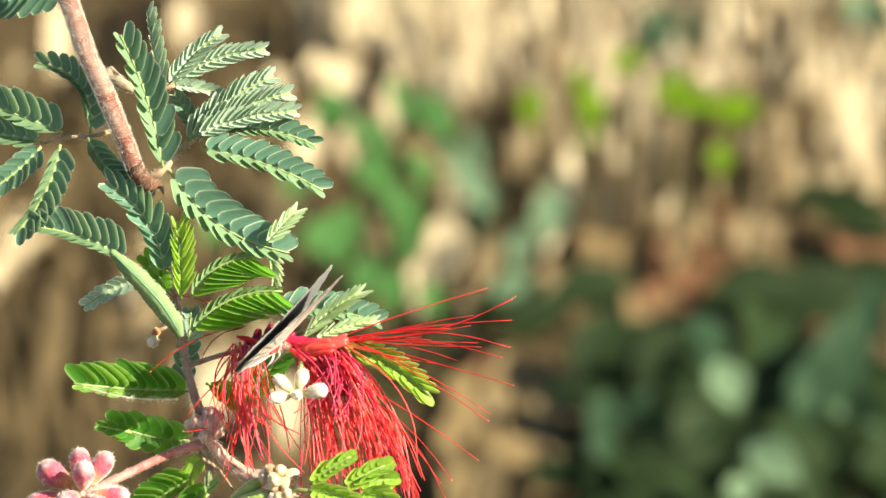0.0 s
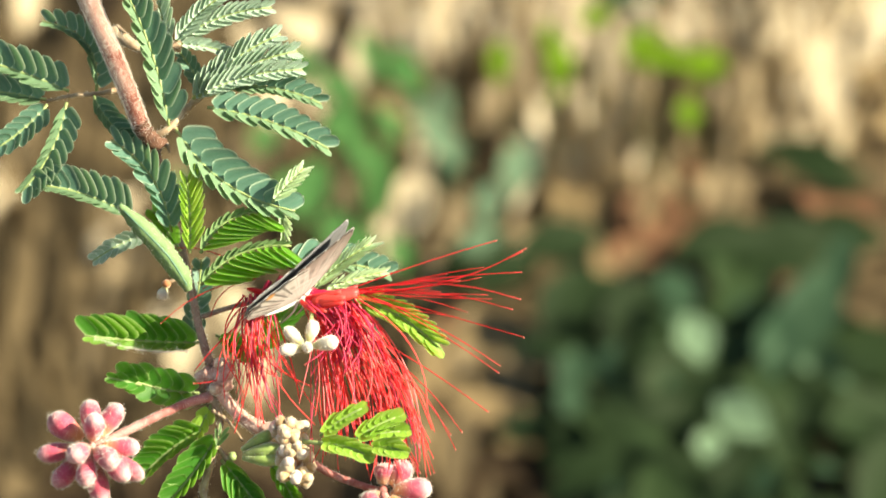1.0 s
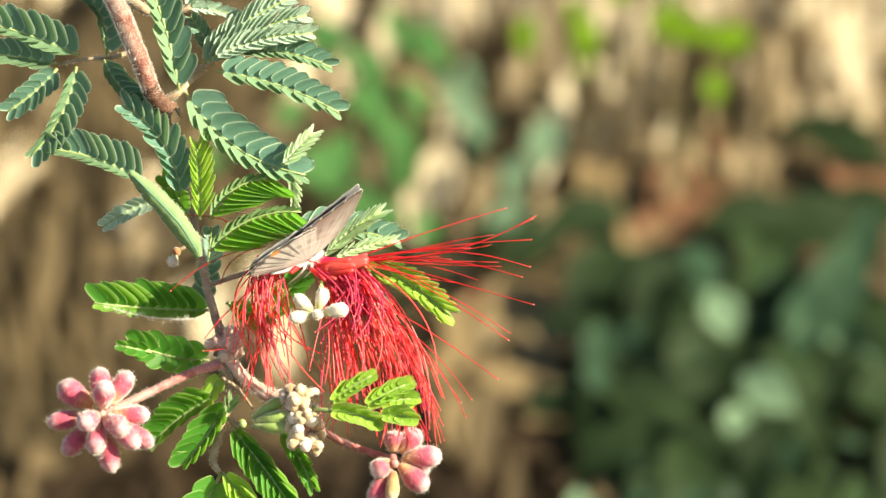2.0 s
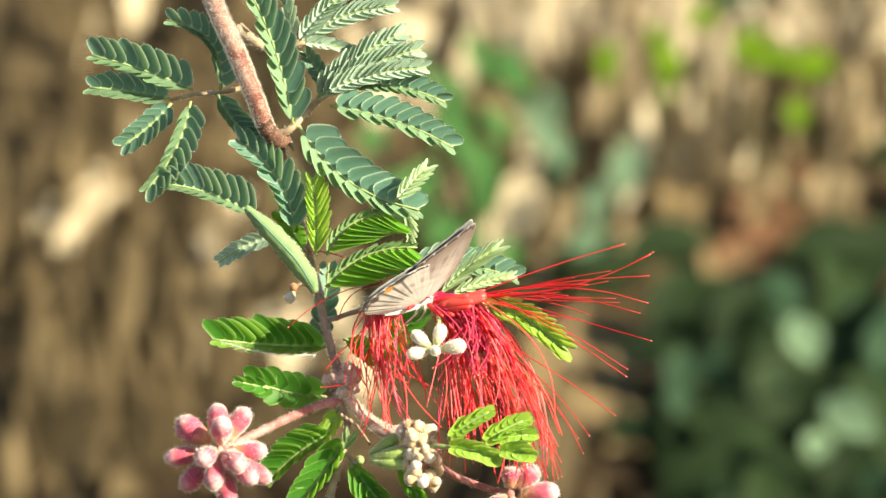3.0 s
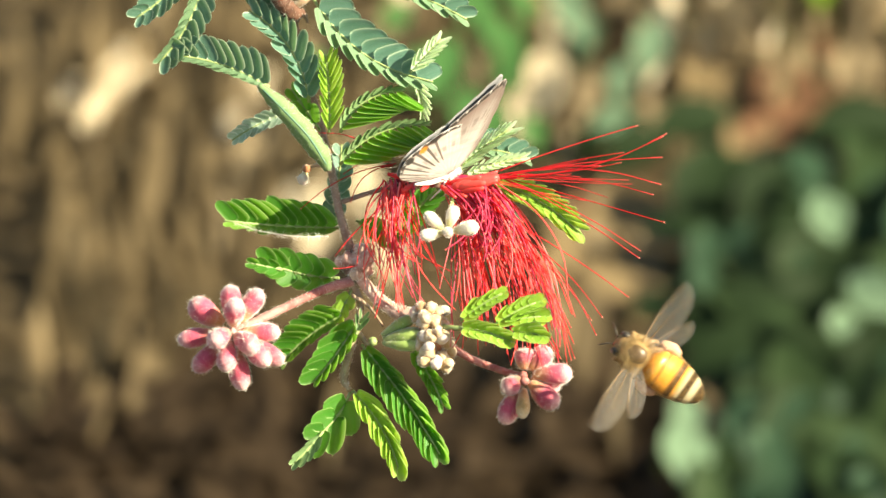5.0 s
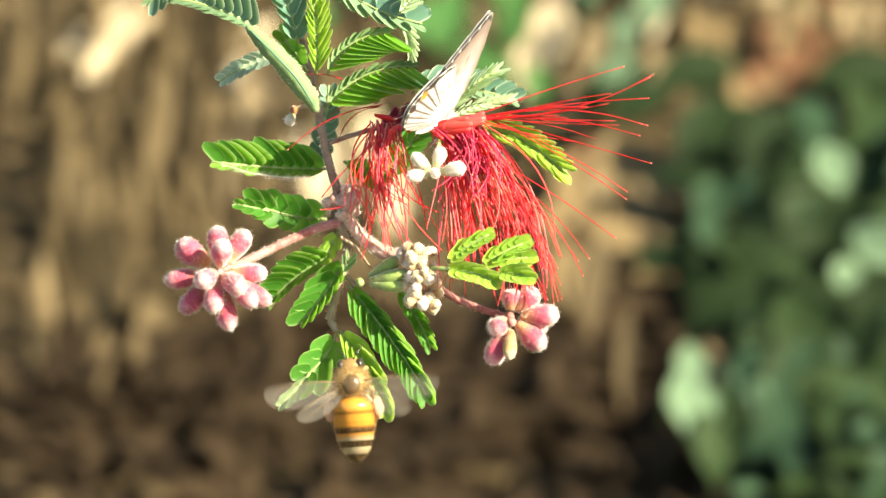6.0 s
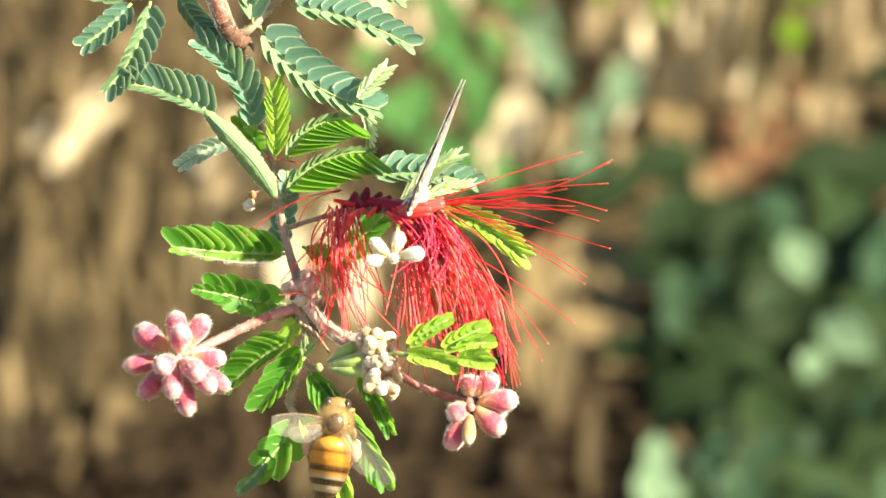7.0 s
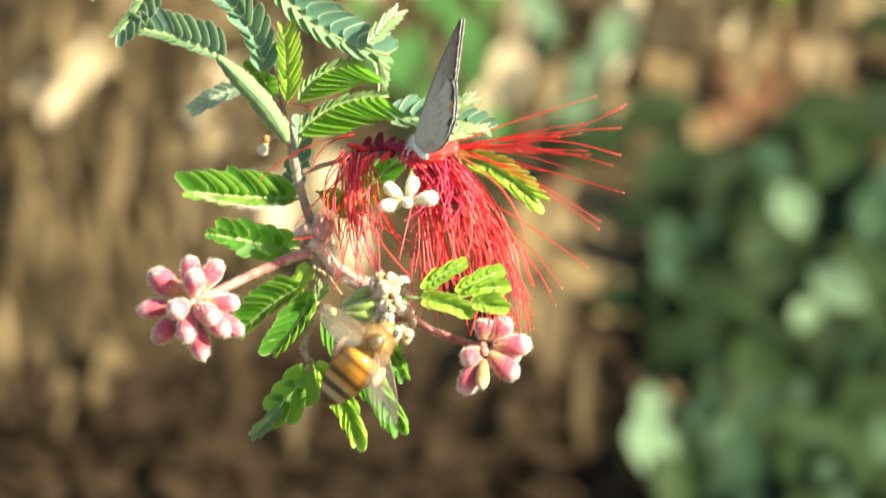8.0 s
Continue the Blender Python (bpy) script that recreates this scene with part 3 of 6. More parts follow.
def dry_floret_head():
    """The faded head: a knobbly lump of cream florets."""
    heart = V(-5.41, -13.52, 6)
    bm = bmesh.new()
    tube(bm, [V(-5.96, -10.45, 4), heart, V(-5.14, -16.60, 5)], [0.8, 1.2, 0.9], 8, 10, 0.15, 3)
    top = part("faded_floret_head", bm, CREAM, spray, "knobbly cream head of faded florets")
    rng = random.Random(9)
    made = []
    for i in range(40):
        s = i / 39
        a = i * 2.4
        c = V(-5.82, -10.18, 5).lerp(V(-5.00, -16.60, 6), s)
        out = RIGHT * math.cos(a) + NEAR * abs(math.sin(a)) * 1.0 + UP * rng.uniform(-0.5, 0.5)
        out.normalize()
        made.append(bud(top, c + out * 0.0006, c + out * rng.uniform(0.0022, 0.0031), rng.uniform(1.1, 1.8), CREAM if i % 4 else BUD_WHITE, i))
    bm = bmesh.new()
    for ob in made:
        hairs(bm, skin_spots(ob, 130, rng), 0.28, rng)
    tagged(part("down", bm, DOWN, top, "fine white down"), kind="stuff")


dry_floret_head()

# ---------------------------------------------------------------- the red flower
bm = bmesh.new()
tube(bm, [V(-9.88, 5.05, 0), V(-5.78, 5.74, 1), V(-1.68, 5.19, 2), V(2.42, 5.87, 2)], [0.6, 0.9, 1.0, 0.5], 10, 18, 0.2, 2)
flower = part("flower_head", bm, CRIMSON, spray, "red powder-puff flower of long thin stamens")


def floret(foot, tip, r, material=None):
    b2 = bmesh.new()
    tube(b2, [foot, foot.lerp(tip, 0.5), tip], [r * 0.45, r * 0.8, r * 0.7, r * 0.35], 8, 8, 0.12, int(r * 100))
    part("floret", b2, material or RED, flower, "dark crimson withered floret" if material is WITHERED else "red tubular floret")


for f0, f1, rr in ((V(-1.68, 4.92, 4), V(2.42, 6.56, 5), 0.55), (V(-1.68, 5.60, 5), V(0.78, 4.51, 7), 0.65), (V(-3.73, 5.05, 4), V(-0.66, 5.60, 6), 0.7), (V(-4.41, 4.78, 4), V(-2.70, 3.42, 7), 0.6),
                   (V(-7.14, 5.19, 3), V(-9.19, 4.23, 5), 0.6), (V(-5.78, 5.33, 3), V(-6.80, 4.23, 6), 0.6), (V(-8.17, 5.60, 2), V(-10.90, 6.28, 2), 0.55), (V(-0.66, 4.78, 3), V(1.73, 3.21, 5), 0.6), (V(-1.00, 4.37, 4), V(0.03, 2.87, 6), 0.6)):
    floret(f0, f1, rr * 0.8)
for f0, f1, rr in ((V(-2.9, 4.9, 5), V(0.4, 5.9, 7), 0.62), (V(-2.6, 4.6, 6), V(0.9, 5.2, 8), 0.66), (V(-1.4, 4.9, 5), V(2.3, 6.2, 6), 0.55), (V(-1.0, 4.6, 6), V(2.4, 5.5, 7), 0.55), (V(-2.4, 4.2, 6), V(0.6, 4.5, 8), 0.5), (V(-3.4, 4.4, 5), V(-1.4, 3.5, 7), 0.5)):
    floret(f0, f1, rr, SALMON)
floret(V(-3.0, 4.5, 6), V(2.6, 5.9, 6.5), 1.0, SALMON)
for f0, f1, rr in ((V(-8.85, 5.19, 0), V(-8.17, 7.24, 0), 0.75), (V(-7.49, 5.33, 1), V(-6.73, 7.79, 1), 0.8), (V(-6.46, 5.33, 0), V(-5.10, 7.24, 0), 0.75), (V(-5.10, 5.19, 1), V(-4.00, 6.83, 1), 0.7),
                   (V(-7.14, 4.92, 2), V(-7.96, 6.28, 3), 0.7), (V(-5.44, 4.78, 2), V(-5.92, 6.28, 3), 0.75), (V(-4.07, 4.78, 1), V(-3.18, 5.87, 2), 0.6), (V(-9.19, 4.92, 1), V(-9.88, 6.28, 1), 0.55)):
    floret(f0, f1, rr, WITHERED)


def stamen(foot, tip, sag, material, r=0.125, curl=0.0, seed=0, anther=0.13):
    """A thread from foot to tip, bowed towards one side, with a tiny anther."""
    axis = tip - foot
    side = NEAR.cross(axis).normalized()
    pts = [foot + axis * s + side * (sag * 0.004 * s * (1 - s)) + side * (curl * 0.001 * (s ** 3 - s)) for s in (0, 0.25, 0.5, 0.75, 1)]
    b2 = bmesh.new()
    tube(b2, pts, [r * 1.25, r, r * 0.9, r * 0.7], 5, 12)
    ob = part("stamen", b2, material, flower)
    b2 = bmesh.new()
    bmesh.ops.create_icosphere(b2, subdivisions=1, radius=anther * 0.001, matrix=Matrix.Translation(pts[-1]))
    part("anther", b2, ANTHER, flower)
    return ob


# spreading threads
for f0, f1, sag, curl in (
        (V(1.73, 6.28, 4), V(19.22, 12.09, 4), 0.3, 0.2), (V(2.42, 6.01, 5), V(22.77, 11.13, 6), -1.2, 0.9), (V(2.42, 5.87, 5), V(22.36, 10.79, 6), -1.0, 0.8), (V(2.42, 6.15, 5), V(22.23, 8.27, 5), 0.2, -0.3),
        (V(2.42, 6.01, 5), V(22.09, 4.99, 6), 1.0, -0.9), (V(2.76, 5.87, 5), V(21.13, 3.76, 6), 0.7, -0.5), (V(2.42, 6.01, 5), V(22.50, 0.41, 5), 0.2, 0.3),
        (V(2.42, 6.01, 5), V(19.63, -3.01, 6), 0.6, 0.0), (V(2.76, 5.87, 5), V(19.49, -3.89, 6), 0.5, 0.0), (V(2.42, 1.50, 5), V(18.20, -8.61, 6), 0.4, 0.0),
        (V(1.73, 0.82, 5), V(15.05, -11.07, 6), 1.2, 0.0), (V(1.73, 1.50, 5), V(14.30, -13.18, 6), 1.4, -0.3), (V(2.42, 0.14, 5), V(11.71, -15.98, 6), 1.0, -0.2),
        (V(-10.90, 7.79, 2), V(-19.17, 11.20, 3), -1.0, 0.2), (V(-9.88, 7.51, 3), V(-21.35, 2.05, 5), -1.1, 0.0), (V(-10.22, 7.31, 2), V(-15.34, 2.87, 2), -1.2, 0.0),
        (V(-10.56, 7.65, 2), V(-16.16, 6.28, 1), -0.7, 0.0), (V(-7.14, 6.28, 4), V(3.24, 2.05, 6), 0.6, 0.0), (V(-14.52, -4.78, 4), V(-17.39, -5.19, 5), 0.1, 0.0)):
    stamen(f0, f1, sag, SPREAD, 0.070, curl, anther=0.12)
rng = random.Random(17)
# shorter threads that fill the bundle near its foot
for i in range(14):
    reach = rng.uniform(10, 19)
    f1 = V(reach, 5.6 + (reach - 2) * rng.uniform(-0.34, 0.24), 5 + rng.uniform(-1, 1))
    stamen(V(1.6, 5.7, 6) + V(rng.uniform(-0.3, 0.5), rng.uniform(-0.3, 0.4)), f1, rng.uniform(-0.3, 0.6), SPREAD, 0.058, rng.uniform(-0.3, 0.3), anther=0.07)
rng = random.Random(21)
# the hanging skein at the near end
for i in range(44):
    f0 = V(-9.88, 4.92, 3) + V(rng.uniform(-1.6, 2.4), rng.uniform(-0.8, 0.8), rng.uniform(-1.5, 2))
    f1 = V(-9.19, -8.74, 4) + V(rng.gauss(-0.2, 2.7), rng.uniform(-2.6, 5.5), rng.uniform(-4, 4))
    stamen(f0, f1, rng.uniform(-2.2, 0.6), rng.choice((RED, RED, RED, RED, CRIMSON, PINKRED)), rng.uniform(0.075, 0.10), rng.uniform(-2.4, 2.4), anther=0.075)
# the full skirt
for i in range(118):
    k = rng.random()
    f0 = V(-3.39, 4.23, 2).lerp(V(2.08, 4.58, 3), k) + V(rng.uniform(-0.8, 0.8), rng.uniform(-1.5, 0.8), rng.uniform(-2.5, 3.5))
    k2 = min(1, max(0, k + rng.gauss(0, 0.16)))
    f1 = V(-3.39, -11.82, 3).lerp(V(10.27, -12.50, 3), k2) + V(rng.gauss(0, 1.2), rng.uniform(-4.5, 4.5) + 2.0 * (0.5 - k2), rng.uniform(-6, 6))
    stamen(f0, f1, rng.uniform(0.2, 2.2) * (1.2 if k > 0.5 else 0.4), rng.choice((RED, RED, RED, RED, RED, CRIMSON, PINKRED)), rng.uniform(0.062, 0.09), rng.uniform(-2.4, 2.4), anther=0.075)
# stray threads that part from the skirt
for i in range(26):
    near = i % 3 == 0
    f0 = V(-9.5, 3.8, 3) if near else V(rng.uniform(-0.5, 2.4), rng.uniform(-1, 3.5), 5)
    f1 = V(rng.uniform(-15, -10), rng.uniform(-9, -2), rng.uniform(2, 6)) if near else V(rng.uniform(6, 14.5), rng.uniform(-17, -7), rng.uniform(2, 7))
    stamen(f0, f1, rng.uniform(-1.6, -0.4) if near else rng.uniform(0.2, 1.6), SPREAD if rng.random() < 0.4 else RED, 0.062, rng.uniform(-1.5, 1.5), anther=0.09)
# the crimson tangle at its heart
for i in range(44):
    f0 = V(-1.00, 4.23, 3) + V(rng.uniform(-3.2, 3.2), rng.uniform(-0.6, 0.8), rng.uniform(-1, 4))
    f1 = V(1.05, -1.91, 4) + V(rng.gauss(0, 2.4), rng.uniform(-2.5, 2.5), rng.uniform(0, 5))
    stamen(f0, f1, rng.uniform(0.0, 2.0), CRIMSON, 0.10, rng.uniform(-2.2, 2.2))

# ---------------------------------------------------------------- the butterfly
# local space: x to the head, y to its left, z up along the closed wings; millimetres
def wing_material(name, pale, outer):
    k = Mat(name)
    col = k.mix(k.noise(900, 4), tuple(c * 0.88 for c in pale), pale)
    col = k.mix(k.ramp(k.attr("out"), (0.36, 0.0), (0.90, 0.95)), col, outer)
    col = k.mix(k.ramp(k.noise(700, 2, stretch=(0.25, 1, 1)), (0.5, 0.0), (0.62, 0.22)), col, tuple(c * 0.6 for c in outer))
    col = k.mix(k.ramp(k.attr("vein"), (0.55, 0.0), (1.0, 0.35)), col, tuple(c * 0.45 for c in outer))
    col = k.mix(k.ramp(k.attr("ray"), (0.20, 0.0), (0.50, 0.85)), col, (0.075, 0.058, 0.050))
    col = k.mix(k.ramp(k.attr("fringe"), (0.45, 0.0), (0.7, 0.95)), col, (0.022, 0.019, 0.018))
    col = k.mix(k.ramp(k.attr("dash"), (0.5, 0.0), (0.8, 0.9)), col, (0.66, 0.64, 0.62))
    col = k.mix(k.ramp(k.attr("spot"), (0.35, 0.0), (0.6, 1.0)), col, (0.66, 0.26, 0.015))
    col = k.mix(k.ramp(k.attr("eye"), (0.35, 0.0), (0.55, 1.0)), col, (0.014, 0.012, 0.011))
    return k.shade(col, 0.55, k.bump(k.noise(4000, 2, stretch=(1, 1, 1)), 0.3, 0.0001), k.mix(0.35, col, (0.46, 0.36, 0.30)), 0.40, sheen=0.1)


WING = wing_material("hairstreak_wing", (0.74, 0.69, 0.67), (0.25, 0.18, 0.16))
SLATE = Mat("grey_upper_side")
SLATE = SLATE.shade(SLATE.mix(SLATE.noise(1200, 3), (0.20, 0.20, 0.215), (0.30, 0.30, 0.315)), 0.6)
FUR = Mat("pale_fur")
FUR = FUR.shade(FUR.mix(FUR.noise(2500, 3), (0.62, 0.60, 0.58), (0.84, 0.82, 0.80)), 0.7, None, (0.8, 0.78, 0.75), 0.2, sheen=0.6)
DARK = Mat("dark_chitin")
DARK = DARK.shade(DARK.mix(DARK.noise(2500, 3), (0.012, 0.010, 0.008), (0.05, 0.04, 0.03)), 0.3)

MM = 0.001
butterfly = tagged(new("butterfly"), "small grey-white hairstreak butterfly with closed wings on the red flower", "butterfly")


SPLAY = 0.010
butterfly_wings = []


def wing(name, outline, root, side, y, inner=0.0):
    """A thin wing: a fan of strips from its root to its outline, gently domed and a little open, with veins, dark hem, pale dashes and an eye-spot."""
    b2 = bmesh.new()
    vein, fringe, spot, eye, away, ray, dash = (b2.verts.layers.float.new(k) for k in ("vein", "fringe", "spot", "eye", "out", "ray", "dash"))
    rim = spline([Vector((x, 0, z)) for x, z in outline], 6 * (len(outline) - 1))
    rootv = Vector((root[0], 0, root[1]))
    rows = [0.03 + 0.87 * i / 12 for i in range(13)] + [0.925, 0.945, 0.965, 0.982, 1.0]
    fore = name == "forewing"
    grid = []
    for j, p in enumerate(rim):
        f = j / (len(rim) - 1)
        hem = f > 0.50 if fore else 0.10 < f < 0.62
        col = []
        for i, s in enumerate(rows):
            q = rootv.lerp(p, s)
            ripple = 0.03 * math.sin(j * math.pi / 3) * s
            yy = side * (y + 0.5 * (1 - s) ** 2 + 0.16 * math.sin(s * math.pi) + SPLAY * max(0, q.z + 0.8) + ripple - inner)
            v = b2.verts.new(Vector((q.x, yy, q.z)) * MM)
            v[vein] = 1.0 if (j % 6 == 0 and i > 3) or (i in (8, 9) and j % 6 in (2, 3, 4)) else 0.0
            v[fringe] = 1.0 if hem and 0.93 < s < 0.99 else 0.0
            v[dash] = 1.0 if hem and s > 0.96 and j % 4 == 0 else 0.0
            v[spot] = 0.0 if fore else max(0, 1 - ((q.x + 7.4) ** 2 + (q.z - 5.2) ** 2) ** 0.5 / 1.25)
            v[eye] = 0.0 if fore else max(0, 1 - min(((q.x + 6.4) ** 2 + (q.z - 7.0) ** 2) ** 0.5 / 1.9, ((q.x + 8.7) ** 2 + (q.z - 3.6) ** 2) ** 0.5 / 1.1))
            v[away] = s * (1.0 if fore else 0.42)
            v[ray] = (1.0 if side < 0 else 0.3) if not fore and j % 4 == 2 and s > 0.42 and 0.28 < f < 0.97 else 0.0
            col.append(v)
        grid.append(col)
    for a, b in zip(grid, grid[1:]):
        for i in range(len(rows) - 1):
            b2.faces.new((a[i], a[i + 1], b[i + 1], b[i]))
    ob = part("wing_upper_side" if inner else name, b2, SLATE if inner else WING, butterfly, "pale grey upper side of the wing" if inner else "")
    md = ob.modifiers.new("thickness", "SOLIDIFY")
    md.thickness = 0.00004
    return ob


FORE = ((3.4, -0.8), (4.3, 1.7), (4.3, 5.0), (3.7, 8.5), (2.8, 11.8), (1.9, 14.1), (1.1, 15.1), (0.1, 14.2), (-1.7, 12.0), (-3.4, 10.0), (-4.7, 8.4))
HIND = ((0.5, 7.6), (-2.4, 8.4), (-4.6, 8.0), (-6.6, 7.0), (-8.4, 5.7), (-9.7, 4.0), (-9.5, 2.0), (-8.6, 0.6), (-6.2, -0.6), (-3.2, -1.4), (-0.5, -1.7))
for sgn in (1, -1):
    for inner in (0.0, 0.06):
        butterfly_wings.append((wing("forewing", FORE, (1.6, -0.8), sgn, 0.08, inner), sgn))
        butterfly_wings.append((wing("hindwing", HIND, (1.2, -1.0), sgn, 0.16, inner), sgn))
    for tz, tx in ((4.4, -9.6), (2.6, -9.5)):
        b2 = bmesh.new()
        tube(b2, [Vector((tx, sgn * 0.2, tz)) * MM, Vector((tx - 1.1, sgn * 0.35, tz - 0.1)) * MM, Vector((tx - 2.0, sgn * 0.6, tz - 0.3)) * MM], [0.07, 0.05, 0.03], 4, 6)
        part("wing_tail", b2, DARK, butterfly, "thin dark tail of the hindwing")
b2 = bmesh.new()
tube(b2, [Vector(p) * MM for p in ((-4.0, 0, -1.8), (-1.6, 0, -1.8), (0.6, 0, -1.5), (1.6, 0, -1.3))], [0.15, 0.6, 0.8, 0.6], 10, 14)
part("abdomen", b2, FUR, butterfly)
b2 = bmesh.new()
tube(b2, [Vector(p) * MM for p in ((0.8, 0, -1.3), (2.0, 0, -1.2), (3.1, 0, -1.3), (3.5, 0, -1.35))], [0.45, 0.75, 0.65, 0.25], 10, 12)
bf_th = part("thorax", b2, FUR, butterfly)
downy(bf_th, 700, 0.8, butterfly, 3)
b2 = bmesh.new()
bmesh.ops.create_uvsphere(b2, u_segments=12, v_segments=8, radius=0.5 * MM, matrix=Matrix.Translation(Vector((3.9, 0, -1.7)) * MM))
part("head", b2, FUR, butterfly)
for sgn in (1, -1):
    b2 = bmesh.new()
    bmesh.ops.create_uvsphere(b2, u_segments=10, v_segments=7, radius=0.26 * MM, matrix=Matrix.Translation(Vector((4.05, sgn * 0.33, -1.65)) * MM))
    part("eye", b2, DARK, butterfly, "round dark eye")
    b2 = bmesh.new()
    tube(b2, [Vector(p) * MM for p in ((4.3, sgn * 0.2, -1.1), (5.4, sgn * 0.9, -0.2), (6.4, sgn * 1.5, 0.3), (7.0, sgn * 1.8, 0.5))], [0.06, 0.05, 0.05, 0.12], 5, 10)
    part("antenna", b2, DARK, butterfly)
    for x0, x1 in ((2.9, 3.6), (2.1, 1.9), (1.3, -0.6)):
        b2 = bmesh.new()
        tube(b2, [Vector(p) * MM for p in ((x0, sgn * 0.5, -1.7), ((x0 + x1) / 2, sgn * 1.2, -2.2), (x1, sgn * 1.3, -3.3), (x1 - 0.2, sgn * 1.2, -4.2))], [0.16, 0.14, 0.1, 0.05], 5, 9)
        part("leg", b2, FUR, butterfly)


def perch(u, v, turn, nose, bank):
    """The butterfly at a place of the sheet: turned away from the eye, nose up, banked."""
    c = Matrix((RIGHT, -NEAR, UP)).transposed().to_4x4()
    return sheet(u, v, 5) @ c @ pose(0, 0, 0, 0, 0, turn) @ pose(0, 0, 0, 0, -nose, 0) @ pose(0, 0, 0, bank, 0, 0)


# ---------------------------------------------------------------- the bee
# local space: y to the head, z to its back, x to its right; millimetres
AMBER = Mat("banded_abdomen")
ac = AMBER.n("ShaderNodeTexCoord")
asep = AMBER.n("ShaderNodeSeparateXYZ")
AMBER.t.links.new(ac.outputs["Object"], asep.inputs[0])
amap = AMBER.n("ShaderNodeMapRange")
amap.inputs[1].default_value, amap.inputs[2].default_value = -0.0082, 0.0
AMBER.t.links.new(asep.outputs[1], amap.inputs[0])
K1, K2, K3 = (0.54, 0.225, 0.036), (0.028, 0.017, 0.010), (0.40, 0.34, 0.23)
acol = AMBER.ramp(amap.outputs[0], (0.0, K2), (0.13, K2), (0.17, K3), (0.24, K3), (0.26, K2), (0.33, K2), (0.36, K3), (0.44, K1), (0.47, K2), (0.53, (0.10, 0.04, 0.012)), (0.57, K1), (0.72, K1), (0.75, (0.22, 0.08, 0.015)), (0.79, K1), (1.0, (0.50, 0.20, 0.03)))
acol = AMBER.mix(AMBER.ramp(AMBER.noise(2500, 3), (0.4, 0.0), (0.7, 0.3)), acol, (0.30, 0.18, 0.06))
AMBER = AMBER.shade(acol, 0.3, AMBER.bump(AMBER.noise(3500, 2), 0.25, 0.0001), acol, 0.08, spec=0.6)
THORAX = Mat("tawny_fur")
THORAX = THORAX.shade(THORAX.mix(THORAX.noise(1500, 3), (0.16, 0.09, 0.03), (0.46, 0.31, 0.13)), 0.6)
TAWNY = Mat("tawny_hair")
TAWNY = TAWNY.shade((0.54, 0.39, 0.20), 0.6, None, (0.58, 0.42, 0.22), 0.45)
FILM = Mat("clear_wing")
FILM = FILM.shade((0.40, 0.37, 0.34), 0.16, None, (0.42, 0.38, 0.35), 0.4, clear=0.79)
SHIELD = Mat("dark_brown_chitin")
SHIELD = SHIELD.shade(SHIELD.mix(SHIELD.noise(1800, 3), (0.045, 0.026, 0.014), (0.11, 0.065, 0.03)), 0.38)
POLLEN = Mat("pollen_load")
POLLEN = POLLEN.shade(POLLEN.mix(POLLEN.noise(2000, 4), (0.42, 0.22, 0.13), (0.62, 0.38, 0.25)), 0.85, POLLEN.bump(POLLEN.noise(3000, 3), 0.8, 0.0003))
LIMB = Mat("brown_limb")
LIMB = LIMB.shade(LIMB.mix(LIMB.noise(1500, 3), (0.12, 0.06, 0.02), (0.36, 0.22, 0.09)), 0.45)

bee = tagged(new("honey_bee"), "amber-banded honey bee with clear wings flying round the flower", "bee")


def lathe(bm, rows, flat=0.85, sides=14):
    """A body of revolution on the y axis: (y, radius, drop) in millimetres, a little flattened."""
    rings = []
    for y, r, dz in rows:
        rings.append([bm.verts.new(Vector((r * math.cos(a), y, r * flat * math.sin(a) + dz)) * 0.001) for a in (2 * math.pi * k / sides for k in range(sides))])
    for a, b in zip(rings, rings[1:]):
        for k in range(sides):
            bm.faces.new((a[k], a[(k + 1) % sides], b[(k + 1) % sides], b[k]))
    bm.faces.new(rings[0][::-1])
    bm.faces.new(rings[-1])
    bmesh.ops.recalc_face_normals(bm, faces=bm.faces)


b2 = bmesh.new()
lathe(b2, [(0.0, 0.7, 0), (-0.3, 1.5, 0), (-0.9, 2.15, -0.05), (-1.7, 2.42, -0.1), (-1.74, 2.36, -0.1), (-3.0, 2.52, -0.15), (-3.04, 2.45, -0.15), (-4.3, 2.45, -0.25), (-4.34, 2.36, -0.25),
           (-5.5, 2.2, -0.4), (-5.54, 2.1, -0.4), (-6.6, 1.75, -0.6), (-6.64, 1.66, -0.6), (-7.4, 1.2, -0.8), (-7.9, 0.7, -0.95), (-8.15, 0.15, -1.0)])
bee_abd = part("abdomen", b2, AMBER, bee, "amber abdomen with dark bands")
b2 = bmesh.new()
hairs(b2, skin_spots(bee_abd, 380, random.Random(4)), 0.4, random.Random(5), 0.02)
tagged(part("hair", b2, TAWNY, bee, "short tawny hair"), kind="stuff")
b2 = bmesh.new()
lathe(b2, [(-0.2, 0.7, 0), (0.3, 1.55, 0.1), (1.2, 2.0, 0.2), (2.1, 1.95, 0.2), (2.9, 1.4, 0.1), (3.3, 0.6, 0)], 0.95)
bee_th = part("thorax", b2, THORAX, bee, "furry tawny thorax")
b2 = bmesh.new()
hairs(b2, skin_spots(bee_th, 3600, random.Random(6)), 0.75, random.Random(7), 0.026)
tagged(part("hair", b2, TAWNY, bee, "tawny fur"), kind="stuff")
b2 = bmesh.new()
bmesh.ops.create_uvsphere(b2, u_segments=16, v_segments=10, radius=0.00115, matrix=pose(0, 0.0014, 0.00160) @ Matrix.Diagonal((1.0, 1.1, 0.62, 1)))
